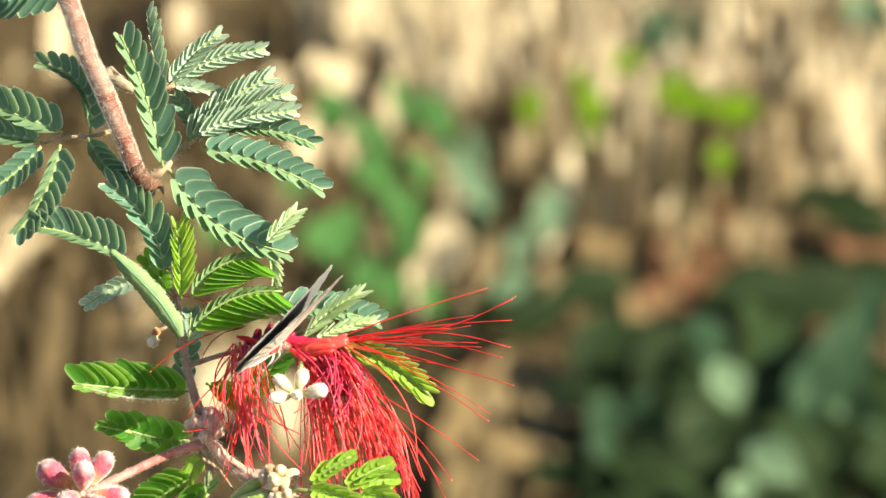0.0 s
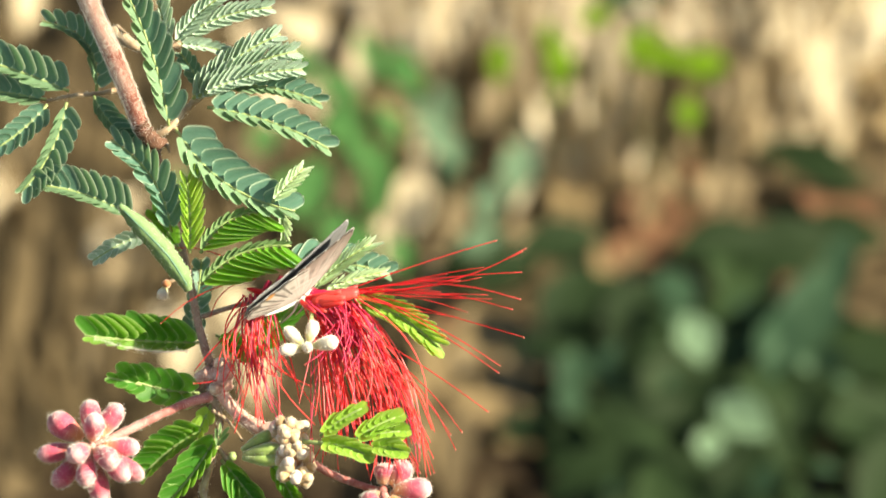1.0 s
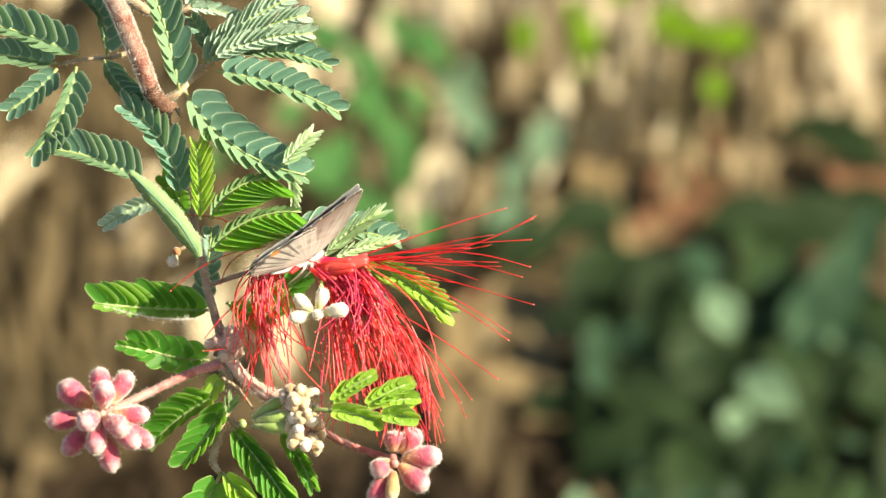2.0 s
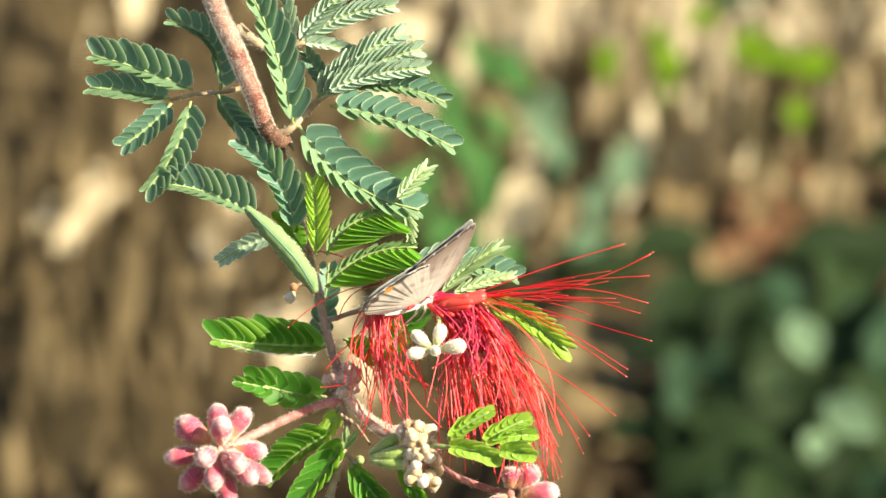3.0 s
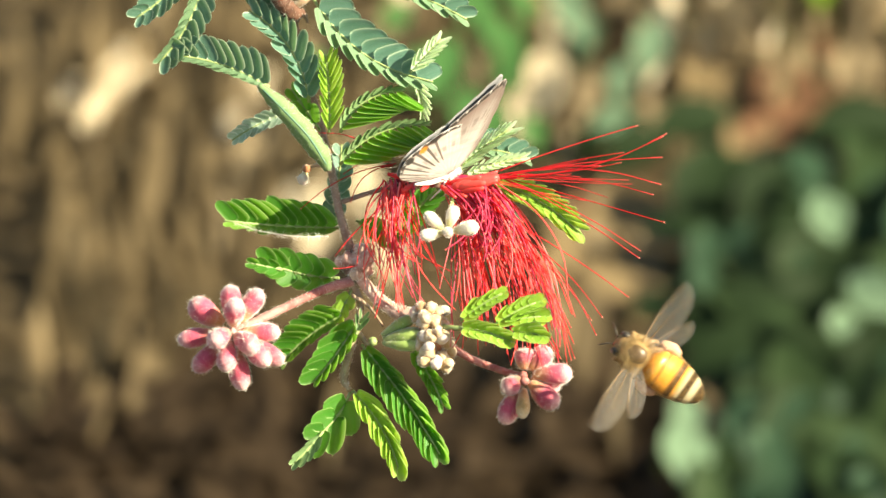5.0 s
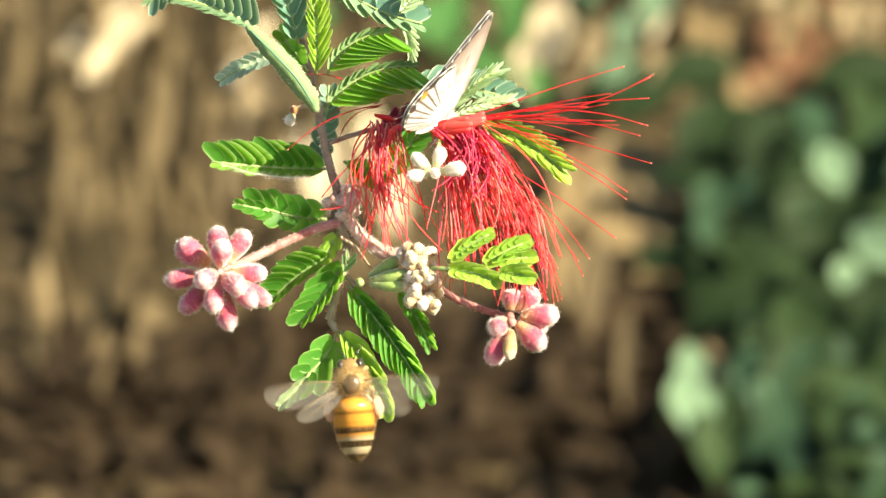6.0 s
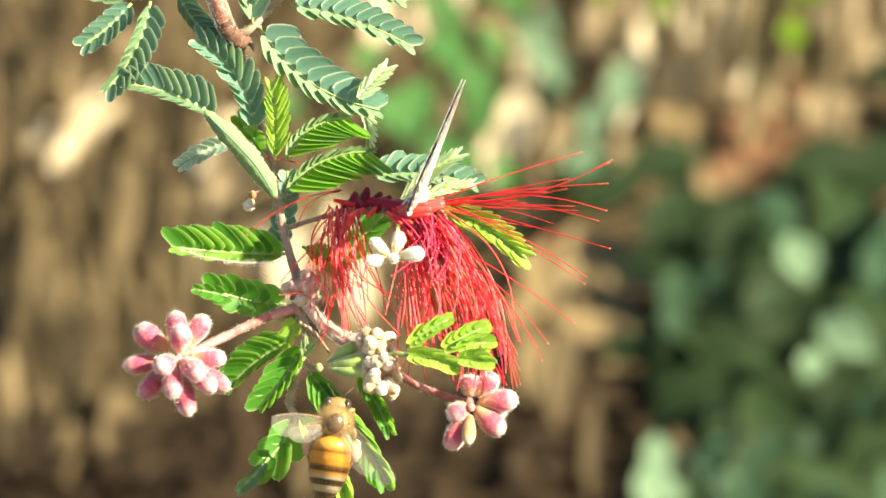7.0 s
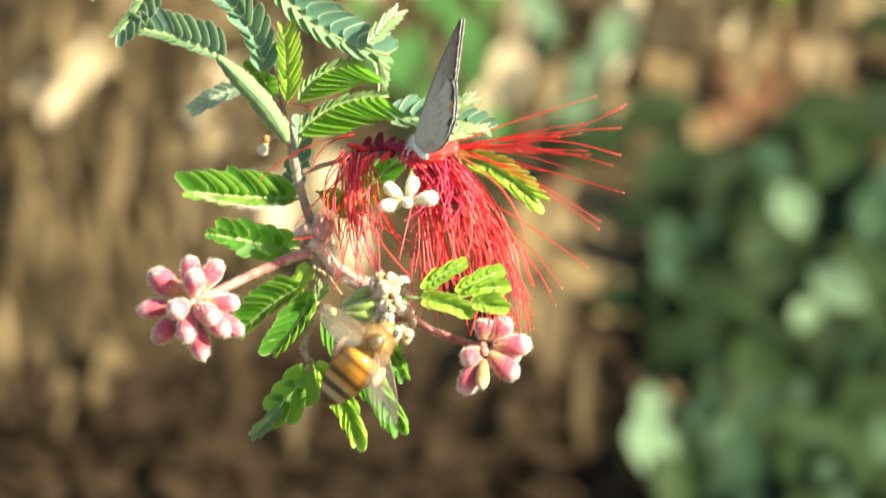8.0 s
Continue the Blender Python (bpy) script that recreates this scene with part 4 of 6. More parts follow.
part("thorax_shield", b2, SHIELD, bee, "bald dark brown patch on the thorax")
b2 = bmesh.new()
lathe(b2, [(2.9, 0.6, -0.4), (3.2, 1.25, -0.6), (3.7, 1.5, -0.9), (4.2, 1.2, -1.3), (4.5, 0.5, -1.7)], 0.8)
bee_head = part("head", b2, LIMB, bee, "brown triangular head")
for sgn in (1, -1):
    b2 = bmesh.new()
    bmesh.ops.create_uvsphere(b2, u_segments=12, v_segments=8, radius=0.0008, matrix=pose(sgn * 0.00115, 0.0037, -0.0008) @ Matrix.Diagonal((0.6, 0.9, 1.2, 1)))
    part("eye", b2, DARK, bee_head, "large dark eye")
    b2 = bmesh.new()
    tube(b2, [Vector(p) * 0.001 for p in ((sgn * 0.4, 4.2, -1.0), (sgn * 0.8, 5.0, -0.8), (sgn * 1.3, 5.5, -1.2), (sgn * 1.6, 5.9, -1.7))], [0.09, 0.08, 0.08, 0.07], 5, 9)
    part("antenna", b2, DARK, bee_head)
    for j, (y0, xs, y1) in enumerate(((2.4, 1.9, 3.2), (1.4, 2.5, 0.4), (0.5, 2.7, -2.4))):
        b2 = bmesh.new()
        tube(b2, [Vector(p) * 0.001 for p in ((sgn * 1.2, y0, -1.0), (sgn * (xs - 0.5), (y0 + y1) / 2, -1.2), (sgn * xs, y1, -1.6), (sgn * (xs - 0.3), y1 - 1.2, -2.6), (sgn * (xs - 0.4), y1 - 2.2, -3.0))], [0.3, 0.36, 0.3, 0.22, 0.1], 6, 12)
        leg = part("leg", b2, LIMB, bee)
        if j == 2:
            b2 = bmesh.new()
            bmesh.ops.create_icosphere(b2, subdivisions=3, radius=0.00105, matrix=pose(sgn * 0.0028, -0.0016, -0.0014) @ Matrix.Diagonal((0.75, 1.35, 0.8, 1)))
            for v in b2.verts:
                v.co += v.normal * noise.noise(v.co * 1500) * 0.00025
            part("pollen_load", b2, POLLEN, leg, "pinkish-brown pollen load")


def bee_wing(name, length, width, sgn):
    """A clear wing that points along +x (times sgn), with thick veins at its leading edge."""
    b2 = bmesh.new()
    rows = []
    for i in range(11):
        s = i / 10
        w = width * (0.16 + 0.84 * math.sin(math.pi * min(1, 0.08 + 0.80 * s)) ** 0.8) * (1 if s < 0.93 else 0.62)
        rows.append([b2.verts.new(Vector((sgn * length * s, w * (0.28 - k / 4), 0.10 * math.sin(k * 2.1 + s * 5))) * 0.001) for k in range(5)])
    for a, b in zip(rows, rows[1:]):
        for k in range(4):
            b2.faces.new((a[k], b[k], b[k + 1], a[k + 1]))
    ob = part(name, b2, FILM, bee, "clear brownish wing")
    b2 = bmesh.new()
    tube(b2, [Vector((sgn * length * s, width * 0.2 * (0.3 + math.sin(math.pi * min(1, 0.08 + 0.8 * s))) - 0.1, 0.03)) * 0.001 for s in (0, 0.3, 0.6, 0.95)], [0.07, 0.05, 0.035, 0.02], 4, 9)
    tube(b2, [Vector((sgn * length * s, width * (-0.05 - 0.25 * s), 0.03)) * 0.001 for s in (0, 0.3, 0.6, 0.9)], [0.035, 0.03, 0.025, 0.015], 4, 9)
    part("vein", b2, LIMB, ob)
    return ob


bee_wings = []
for sgn in (1, -1):
    bee_wings.append((bee_wing("forewing", 9.2, 3.1, sgn), sgn, 1.5, 0.0))
    bee_wings.append((bee_wing("hindwing", 6.2, 2.2, sgn), sgn, 0.7, 24.0))


def flight(u, v, d, heading, nose):
    """The bee at a place of the sheet, its head turned clockwise from the sheet's up by heading, its back to the eye."""
    c = Matrix((RIGHT, UP, NEAR)).transposed().to_4x4()
    return sheet(u, v, d) @ c @ pose(0, 0, 0, 0, 0, -heading) @ pose(0, 0, 0, nose, 0, 0)


# ---------------------------------------------------------------- the ground and the plants behind
SOIL = Mat("sandy_soil")
scol = SOIL.ramp(SOIL.noise(240, 6), (0.3, (0.062, 0.044, 0.025)), (0.5, (0.080, 0.058, 0.033)), (0.7, (0.102, 0.074, 0.043)))
scol = SOIL.mix(SOIL.ramp(SOIL.noise(9, 3), (0.4, 0.0), (0.6, 0.7)), scol, (0.094, 0.068, 0.039))
SOIL = SOIL.shade(scol, 0.9, SOIL.bump(SOIL.noise(180, 6), 0.8, 0.004), spec=0.08)
bm = bmesh.new()
xs = [-400, -80, -15, -4, -1.5] + [-0.8 + 0.05 * i for i in range(33)] + [1.5, 4, 15, 80, 400]
ys = [-400, -80, -15, -4, -1.0] + [-0.4 + 0.05 * i for i in range(49)] + [3.2, 6, 15, 80, 400]
gv = [[bm.verts.new((x, y, 0.012 * noise.noise(Vector((x * 5, y * 5, 0))) if abs(x) < 1 and -0.5 < y < 2.2 else 0.0)) for y in ys] for x in xs]
for i in range(len(xs) - 1):
    for j in range(len(ys) - 1):
        bm.faces.new((gv[i][j], gv[i + 1][j], gv[i + 1][j + 1], gv[i][j + 1]))
ground = part("ground", bm, SOIL)
tagged(ground, "sandy soil under dry leaf litter", "ground", kind="structure")


def litter_material(name, a, b, c):
    k = Mat(name)
    col = k.ramp(k.island(), (0.0, a), (0.5, b), (1.0, c))
    col = k.mix(k.ramp(k.noise(220, 4), (0.4, 0.0), (0.7, 0.4)), col, tuple(q * 0.7 for q in a))
    return k.shade(col, 0.75, k.bump(k.noise(300, 3), 0.5, 0.001), col, 0.2, spec=0.08)


def blade(bm, place, along, across, nrm, length, width, curl):
    """One leaf of five cross rows, bent along its length."""
    rows = []
    for i in range(6):
        s = i / 5
        w = width * math.sin(math.pi * (0.04 + 0.92 * s)) ** 1.05 * 0.54
        p = place + along * (length * s) + nrm * (curl * length * (s - s * s) * 2)
        rows.append((bm.verts.new(p - across * w + nrm * w * 0.3), bm.verts.new(p), bm.verts.new(p + across * w + nrm * w * 0.3)))
    for a, b in zip(rows, rows[1:]):
        for j in (0, 1):
            bm.faces.new((a[j], b[j], b[j + 1], a[j + 1]))


def frame_of(rng, tilt):
    z = Vector((rng.gauss(0, tilt), rng.gauss(0, tilt), 1)).normalized()
    a = rng.uniform(0, 2 * math.pi)
    x = Vector((math.cos(a), math.sin(a), 0))
    x = (x - z * x.dot(z)).normalized()
    return x, z.cross(x), z


def litter(name, label, x0, x1, y0, y1, count, size, material, seed, keep=lambda x, y: 1.0, lift=0.02, tilt=0.45):
    rng = random.Random(seed)
    bm = bmesh.new()
    while count > 0:
        x, y = rng.uniform(x0, x1), rng.uniform(y0, y1)
        count -= 1
        if rng.random() > keep(x, y):
            continue
        a, b, c = frame_of(rng, tilt)
        ln = size * rng.uniform(0.5, 1.4)
        blade(bm, Vector((x, y, rng.uniform(0.004, lift))), a, b, c, ln, ln * rng.uniform(0.25, 0.55), rng.uniform(-0.2, 0.35))
    return tagged(part(name, bm, material, None, label), category="leaf litter", kind="stuff")


def beyond(u, v, h=0.0):
    """The place at height h on the line from the eye through (u, v) of the sheet."""
    way = HEAD + V(u, v) - EYE
    return EYE + way * ((h - EYE.z) / way.z)


def standing_leaf(name, u, v, width, length, lean, material, parent=None, height=None, curl=0.12, seed=0, label="", group=""):
    """A leaf that stands or hangs facing the open side, its middle in line with (u, v); lean: degrees clockwise from upright."""
    rng = random.Random(seed)
    a = radians(lean)
    ratio = 1.62
    rise = 0.44 * length * 0.001 * ratio * abs(math.cos(a)) + 0.22 * width * 0.001 * ratio + 0.004
    c = beyond(u, v, rise if height is None else height)
    ratio = (c - EYE).length / DIST
    flat = (NEAR * 0.75 + Vector((rng.gauss(0, 0.16), rng.gauss(0, 0.12), 0.6))).normalized()
    al = RIGHT * math.sin(a) + UP * math.cos(a)
    al = (al - flat * al.dot(flat)).normalized()
    start = c if parent is None else parent.matrix_basis.translation
    bm = bmesh.new()
    size = length * 0.001 * ratio * 1.08
    blade(bm, c - start - al * (size * 0.5), al, flat.cross(al), flat, size, width * 0.001 * ratio * 1.1, curl)
    ob = part(name, bm, material, parent)
    if parent is None:
        ob.location = c
        tagged(ob, label, "leaf", group)
    return ob


def lying_leaf(u, v, width, length, lean, material, label, seed=0):
    """A dead leaf that lies on the soil."""
    rng = random.Random(seed)
    a = radians(lean)
    c = beyond(u, v, 0.003 + 0.003 * rng.random())
    if material in (TAN, DULL):
        c.z += 0.008 * shady(c.x, c.y)
    ratio = (c - EYE).length / DIST
    deep = 1 / math.sin(TILT)
    al = Vector((math.sin(a), deep * math.cos(a), rng.gauss(0, 0.08)))
    size = length * 0.001 * ratio * al.length * 1.05
    al.normalize()
    z = Vector((rng.gauss(0, 0.08), rng.gauss(-0.05, 0.04), 1)).normalized()
    across = z.cross(al).normalized()
    bm = bmesh.new()
    spread = width * 0.001 * ratio * (abs(math.cos(a)) + deep * abs(math.sin(a)))
    blade(bm, -al * (size * 0.5), al, across, across.cross(al) * -1, size, spread, rng.uniform(0.02, 0.10))
    ob = part("dead_leaf", bm, material)
    ob.location = c
    return tagged(ob, label, "leaf", "dead leaves on the soil")


STRAW = litter_material("dry_straw_leaves", (0.42, 0.335, 0.225), (0.56, 0.465, 0.335), (0.72, 0.62, 0.48))
TAN = litter_material("tan_leaves", (0.155, 0.1098, 0.0594), (0.205, 0.148, 0.081), (0.27, 0.1958, 0.1125))
RUST = litter_material("rusty_leaves", (0.115, 0.05775, 0.033), (0.1552, 0.07875, 0.047), (0.2185, 0.1155, 0.072))
BUFF = litter_material("buff_leaves", (0.2, 0.1488, 0.09016), (0.25, 0.1901, 0.1178), (0.31, 0.24, 0.1546))
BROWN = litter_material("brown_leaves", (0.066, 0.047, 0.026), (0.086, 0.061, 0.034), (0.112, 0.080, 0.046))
DULL = litter_material("dull_brown_leaves", (0.095, 0.069, 0.039), (0.125, 0.091, 0.052), (0.19, 0.14, 0.082))
# litter colour darkened to stand for shade on the ground
SHADE_DARK = litter_material("shade_dark_litter", (0.021, 0.0135, 0.008), (0.031, 0.020, 0.0118), (0.046, 0.030, 0.0175))

# small litter: brown everywhere, straw on the far sunny side, dark-coloured leaves as painted shade on the near side
far_side, near_side = beyond(0, 13).y, beyond(0, -16).y


def sunny(x, y):
    return 0.75 * min(1, max(0, (y - far_side) / 0.05)) * min(1, max(0.0, (x + 0.035) / 0.04))


# how far the near ground is coloured dark as shade
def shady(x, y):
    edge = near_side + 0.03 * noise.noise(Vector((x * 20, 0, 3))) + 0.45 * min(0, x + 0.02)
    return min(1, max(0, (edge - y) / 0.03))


litter("brown_litter", "brown dead leaves on the soil", -0.16, 0.18, 0.62, 1.22, 5200, 0.008, BROWN, 5, lambda x, y: 0.8 * (1 - shady(x, y)), 0.003, 0.04)
litter("straw_litter", "tan and straw-coloured dry leaves lying in the sun", -0.10, 0.18, 0.80, 1.24, 1100, 0.014, TAN, 3, sunny, 0.008, 0.25)
def shade_spread(x, y):
    """The dark leaves painted as shade thin out at their ends and towards the near side."""
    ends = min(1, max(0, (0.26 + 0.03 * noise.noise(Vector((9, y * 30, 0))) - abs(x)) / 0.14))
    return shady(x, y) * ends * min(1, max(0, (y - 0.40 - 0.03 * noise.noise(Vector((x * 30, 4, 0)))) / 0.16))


litter("leaf_mould", "dead leaves coloured dark as shade on the near soil", -0.28, 0.28, 0.38, 0.90, 15000, 0.010, SHADE_DARK, 8, shade_spread, 0.010, 0.3)
litter("scattered_litter", "dry leaves strewn thinly over the soil", -3.5, 3.5, -2.6, 4.5, 26000, 0.020, TAN, 13, lambda x, y: 0.0 if abs(x) < 0.16 and 0.50 < y < 1.24 else 0.75 * math.exp(-(x * x + (y - 0.95) ** 2) / 1.6), 0.010)
litter("scattered_litter", "brown dead leaves strewn over the soil", -3.5, 3.5, -2.6, 4.5, 26000, 0.020, BROWN, 14, lambda x, y: 0.0 if abs(x) < 0.16 and 0.50 < y < 1.24 else math.exp(-(x * x + (y - 0.95) ** 2) / 1.6), 0.010)


def dry_grass(label, material, tufts, seed):
    """Upright dead grass blades among the straw; tufts of across, up, spread and count."""
    rng = random.Random(seed)
    bm = bmesh.new()
    for u, v, r, n in tufts:
        for _ in range(n):
            p = beyond(u + rng.gauss(0, r * 0.6), v + rng.gauss(0, r * 0.6))
            lean = Vector((rng.gauss(0.05, 0.15), rng.gauss(0, 0.2), 1)).normalized()
            ac = lean.cross(Vector((rng.gauss(0, 0.3), -1, 0.1))).normalized()
            blade(bm, p, lean, ac, lean.cross(ac), rng.uniform(0.012, 0.030), rng.uniform(0.002, 0.0045), rng.uniform(-0.2, 0.2))
    return tagged(part("dry_grass", bm, material, None, label), category="grass", kind="stuff")


dry_grass("bleached dry grass standing in the sun", STRAW, ((55.7, 28, 6, 84), (38.6, 29, 5, 30), (22.9, 33, 6, 54), (14.7, 34, 6, 44), (1.1, 40, 6, 34), (35.2, 39, 7, 54), (61.2, 34, 6, 50), (8, 38, 6, 30), (31.1, 18, 4, 16), (48.9, 32, 5, 30), (27, 26, 6, 20), (12, 30, 5, 40), (20, 40, 6, 50), (28, 33, 6, 50), (30, 42, 6, 40), (45, 40, 6, 36), (50, 28, 6, 36)), 31)
dry_grass("tan dry grass among the bleached blades", BUFF, ((50, 22, 7, 50), (38, 22, 7, 50), (26, 24, 7, 46), (18, 30, 6, 30), (30, 36, 8, 40), (56, 30, 7, 40), (10, 36, 6, 20)), 32)
dry_grass("brown withered grass among the straw", BROWN, ((50, 24, 8, 36), (38, 25, 8, 36), (24, 26, 8, 20), (32, 36, 9, 20), (56, 33, 7, 20)), 33)
dry_grass("dull brown stubble on the bare soil", DULL, ((-46, 6, 9, 34), (-44, -12, 9, 38), (-36, -2, 9, 36), (-30, 14, 9, 36), (-40, 26, 9, 30), (-20, 4, 8, 30), (-30, -14, 8, 26), (-12, 24, 8, 26)), 34)

# across, up, width, length in millimetres of the sheet, lean in degrees
CREAM_A = (
    (0.9, 43.2, 6.5, 11.6, 8), (-1.5, 35.7, 4.8, 7.5, 0), (8.4, 44.2, 5.5, 5.5, 20), (17.2, 37.4, 5.1, 10.2, 8), (25.4, 44.2, 5.8, 6.8, -5),
    (24.7, 36.7, 4.4, 6.5, 0), (29.9, 44.9, 4.1, 5.5, 10), (38.7, 32.0, 4.1, 9.6, 6), (45.2, 37.8, 4.1, 5.1, -20), (54.8, 40.5, 3.8, 9.6, 0),
    (55.5, 32.3, 6.5, 13.0, 4), (61.6, 30.6, 5.5, 13.0, -6), (58.9, 37.8, 4.8, 7.5, 10), (11.1, 15.9, 5.5, 9.6, 2), 
    (4.3, 41.2, 4.1, 9.6, 0), (33.6, 43.9, 4.1, 4.8, 0),
)
CREAM_B = (
    (-45.2, 15.0, 2.8, 13.5, 50), (-41.0, 18.6, 2.2, 8.5, 54), (-24.5, 13.7, 4.1, 7.5, 15), (-40.8, 14.9, 3.1, 8.9, 48), (-5.8, 28.1, 4.1, 8.2, 10),
    (12.3, 37.7, 4.1, 5.5, 0), (-18.7, 0.3, 3.4, 4.8, 10), (-36.0, 41.2, 3.8, 10.9, 6), (-20.3, 43.2, 4.1, 6.1, 0), (58.9, 28.9, 3.4, 10.2, 12),
    (-16.6, -1.4, 4.8, 8.9, 8), (8.1, 11.5, 3.8, 7.5, 0), (-7.8, -5.1, 3.4, 6.1, 10),
)
CREAM_C = (
    (4.8, 33.6, 3.4, 10.2, 6), (-0.3, 28.8, 3.4, 6.1, 0), (-9.9, 34.3, 4.1, 7.5, 10), (-4.4, 37.0, 4.1, 5.5, 0), (12.7, 22.7, 3.8, 7.5, 4),
    (20.2, 30.2, 3.4, 8.9, 8), (27.7, 32.2, 3.1, 9.6, 5), (14.7, 34.3, 3.4, 7.5, 0), (35.2, 34.3, 3.4, 8.9, 6),
)
CREAM_D = (
    (-26.3, 13.0, 3.4, 9.6, 15), (-23.2, 14.7, 3.1, 8.2, 25), (-19.8, 1.0, 4.1, 6.1, 10), (-15.7, 0.3, 3.8, 7.5, 0), (-10.6, 2.7, 3.8, 8.2, 0),
    (-8.2, -3.1, 3.4, 7.5, 5), (-18.6, -1.1, 4.1, 6.8, 10), (-41.3, 35.6, 3.8, 8.2, 0), (-44.0, 11.1, 3.1, 9.6, 20), (-48.4, 12.3, 2.3, 8.9, 48),
    (-43.0, 17.4, 2.0, 8.2, 55),
)
TAN_A = (
    (4.9, 35.7, 4.1, 8.2, 6), (17.2, 30.3, 4.1, 8.9, 4), (22.7, 28.9, 4.1, 6.8, -6), (18.6, 25.5, 3.4, 8.2, 12), (31.2, 21.7, 4.1, 14.3, 24),
    (34.6, 17.3, 4.4, 11.6, 22), (39.4, 25.5, 4.1, 11.6, 10), (44.5, 22.7, 4.8, 8.9, 75), (29.5, 16.6, 4.1, 8.2, 10), (45.9, 16.6, 3.8, 6.8, 70),
    (20.6, 40.5, 4.1, 10.2, 5), (34.3, 35.7, 3.8, 8.9, -5), (49.3, 23.4, 4.8, 8.2, 60), (22.0, -3.2, 7.5, 13.0, 80), (25.8, -5.9, 4.1, 6.1, 10),
    (15.9, -5.9, 4.1, 7.5, 30), (55.5, -6.6, 4.1, 4.8, 0), (59.6, 34.3, 4.1, 10.2, 10), (41.8, 22.1, 3.4, 8.2, 30),
)
TAN_B = (
    (-46.7, 4.4, 4.1, 6.5, 5), (-40.6, -5.8, 3.4, 9.6, 10), (-46.4, -21.5, 4.1, 8.9, 8), (-36.2, -16.0, 4.1, 11.6, 20), (-31.4, 4.4, 5.5, 8.9, 60),
    (-34.8, 16.1, 4.1, 7.5, 8), (-50.5, -20.1, 3.4, 8.2, 5), (-14.3, -29.4, 2.9, 8.9, 6), (-44.7, -7.4, 3.4, 7.5, 10), (-32.7, 15.4, 3.4, 7.5, 10),
    (-38.9, -11.5, 4.1, 10.2, 15), (-48.0, -21.6, 4.1, 7.5, 10), (-36.4, -18.8, 4.1, 10.2, 25), (-43.2, -25.7, 4.1, 6.1, 0), (-37.2, 0.1, 4.1, 8.9, 12),
    (-6.3, -2.8, 4.8, 6.1, 20), (-12.3, -1.7, 3.4, 8.2, 5), (20.2, -27.6, 3.2, 9.6, 5), (16.5, -19.5, 4.5, 8.2, 10),
)
TAN_C = (
    (13.1, -18.2, 4.4, 6.1, 10), (21.0, -11.3, 5.5, 8.9, 75), (16.9, -3.1, 6.1, 8.2, 50), (23.7, -4.5, 4.8, 7.5, -20),
    (21.6, -7.9, 4.1, 7.5, 60), (35.6, 8.1, 4.8, 6.1, 15), (30.5, -33.2, 3.4, 4.8, 0), (14.8, -7.9, 4.1, 6.8, 30), (25.7, -1.8, 3.4, 6.8, -30),
    (14.4, -19.0, 4.1, 5.5, 0), (17.5, 20.1, 3.4, 10.2, 5), (30.5, 22.8, 4.1, 8.2, 15), (33.2, 19.4, 4.1, 7.5, 40),
)
RUST_SPOTS = (
    (41.5, 11.8, 4.8, 7.5, 12), (49.3, 6.7, 3.4, 10.2, 82), (62.3, 15.2, 4.1, 8.2, -42), (41.4, 13.2, 4.8, 8.9, 50), (38.0, 9.2, 3.4, 6.1, 30),
    (43.8, -30.8, 4.1, 7.5, 4), (46.2, -14.1, 4.1, 4.8, 0), (19.3, -1.1, 4.8, 8.9, 50), (48.0, 18.6, 4.1, 6.8, 50), (52.7, 5.0, 3.1, 8.9, 75),
    (37.3, -31.8, 4.1, 5.5, 20),
)
BUFF_SPOTS = (
    (-22.5, 7.2, 6.8, 9.6, 20), (-30.0, 5.1, 6.1, 9.6, 60), (-17.0, 2.4, 4.8, 8.2, 10), (-11.6, 7.2, 4.1, 8.2, 5), (-10.2, 18.8, 4.8, 9.6, 10),
    (-12.1, 28.9, 6.1, 9.6, 10), (-6.0, 25.5, 4.8, 9.6, 5), (-14.8, 20.0, 6.1, 8.2, 40), (-18.9, 23.4, 5.5, 8.2, 30), (-13.3, -1.9, 4.8, 9.6, 8),
    (-7.1, -5.3, 4.1, 6.8, 0), (-41.3, 9.0, 4.1, 9.6, 10), (-35.5, 7.2, 4.1, 8.2, 30), (-36.8, 23.5, 4.8, 8.2, 0), (-28.0, -1.0, 4.8, 8.2, 10),
    (2.4, 15.8, 4.1, 7.5, 0),
)
BUFF_FAR = (
    (27.8, 20.8, 5.5, 9.6, 10), (31.9, 16.7, 4.8, 8.2, 20), (44.8, 20.8, 5.5, 9.6, 30), (36.7, 22.1, 4.8, 8.2, 0), (48.9, 17.3, 4.1, 6.8, 40),
    (14.1, 7.4, 3.4, 6.8, 10), (21.6, 17.3, 3.4, 7.5, 5), (23.7, 11.2, 3.4, 6.1, 10), (16.2, 13.2, 3.4, 8.2, 5), (25.4, 26.2, 4.1, 8.9, 10),
    (32.9, 25.5, 4.1, 9.6, 12), (17.5, -1.0, 3.4, 8.0, 10), (22.5, -6.0, 3.4, 7.5, 15), (36.0, 7.2, 4.4, 6.5, 20),
)
TAN_D = (
    (16.1, -16.0, 4.1, 7.5, 20), (17.1, -10.6, 4.1, 8.2, 12),
    (24.4, -5.2, 4.8, 8.9, 15), (20.3, -13.4, 4.8, 7.5, 50), (12.8, -7.2, 4.1, 7.5, 20),
    (27.1, -13.4, 3.4, 7.5, 0), (30.5, -29.8, 3.0, 8.2, 0), (20.2, -9.4, 4.1, 8.2, 20), (23.6, -16.2, 4.1, 7.5, 10),
)
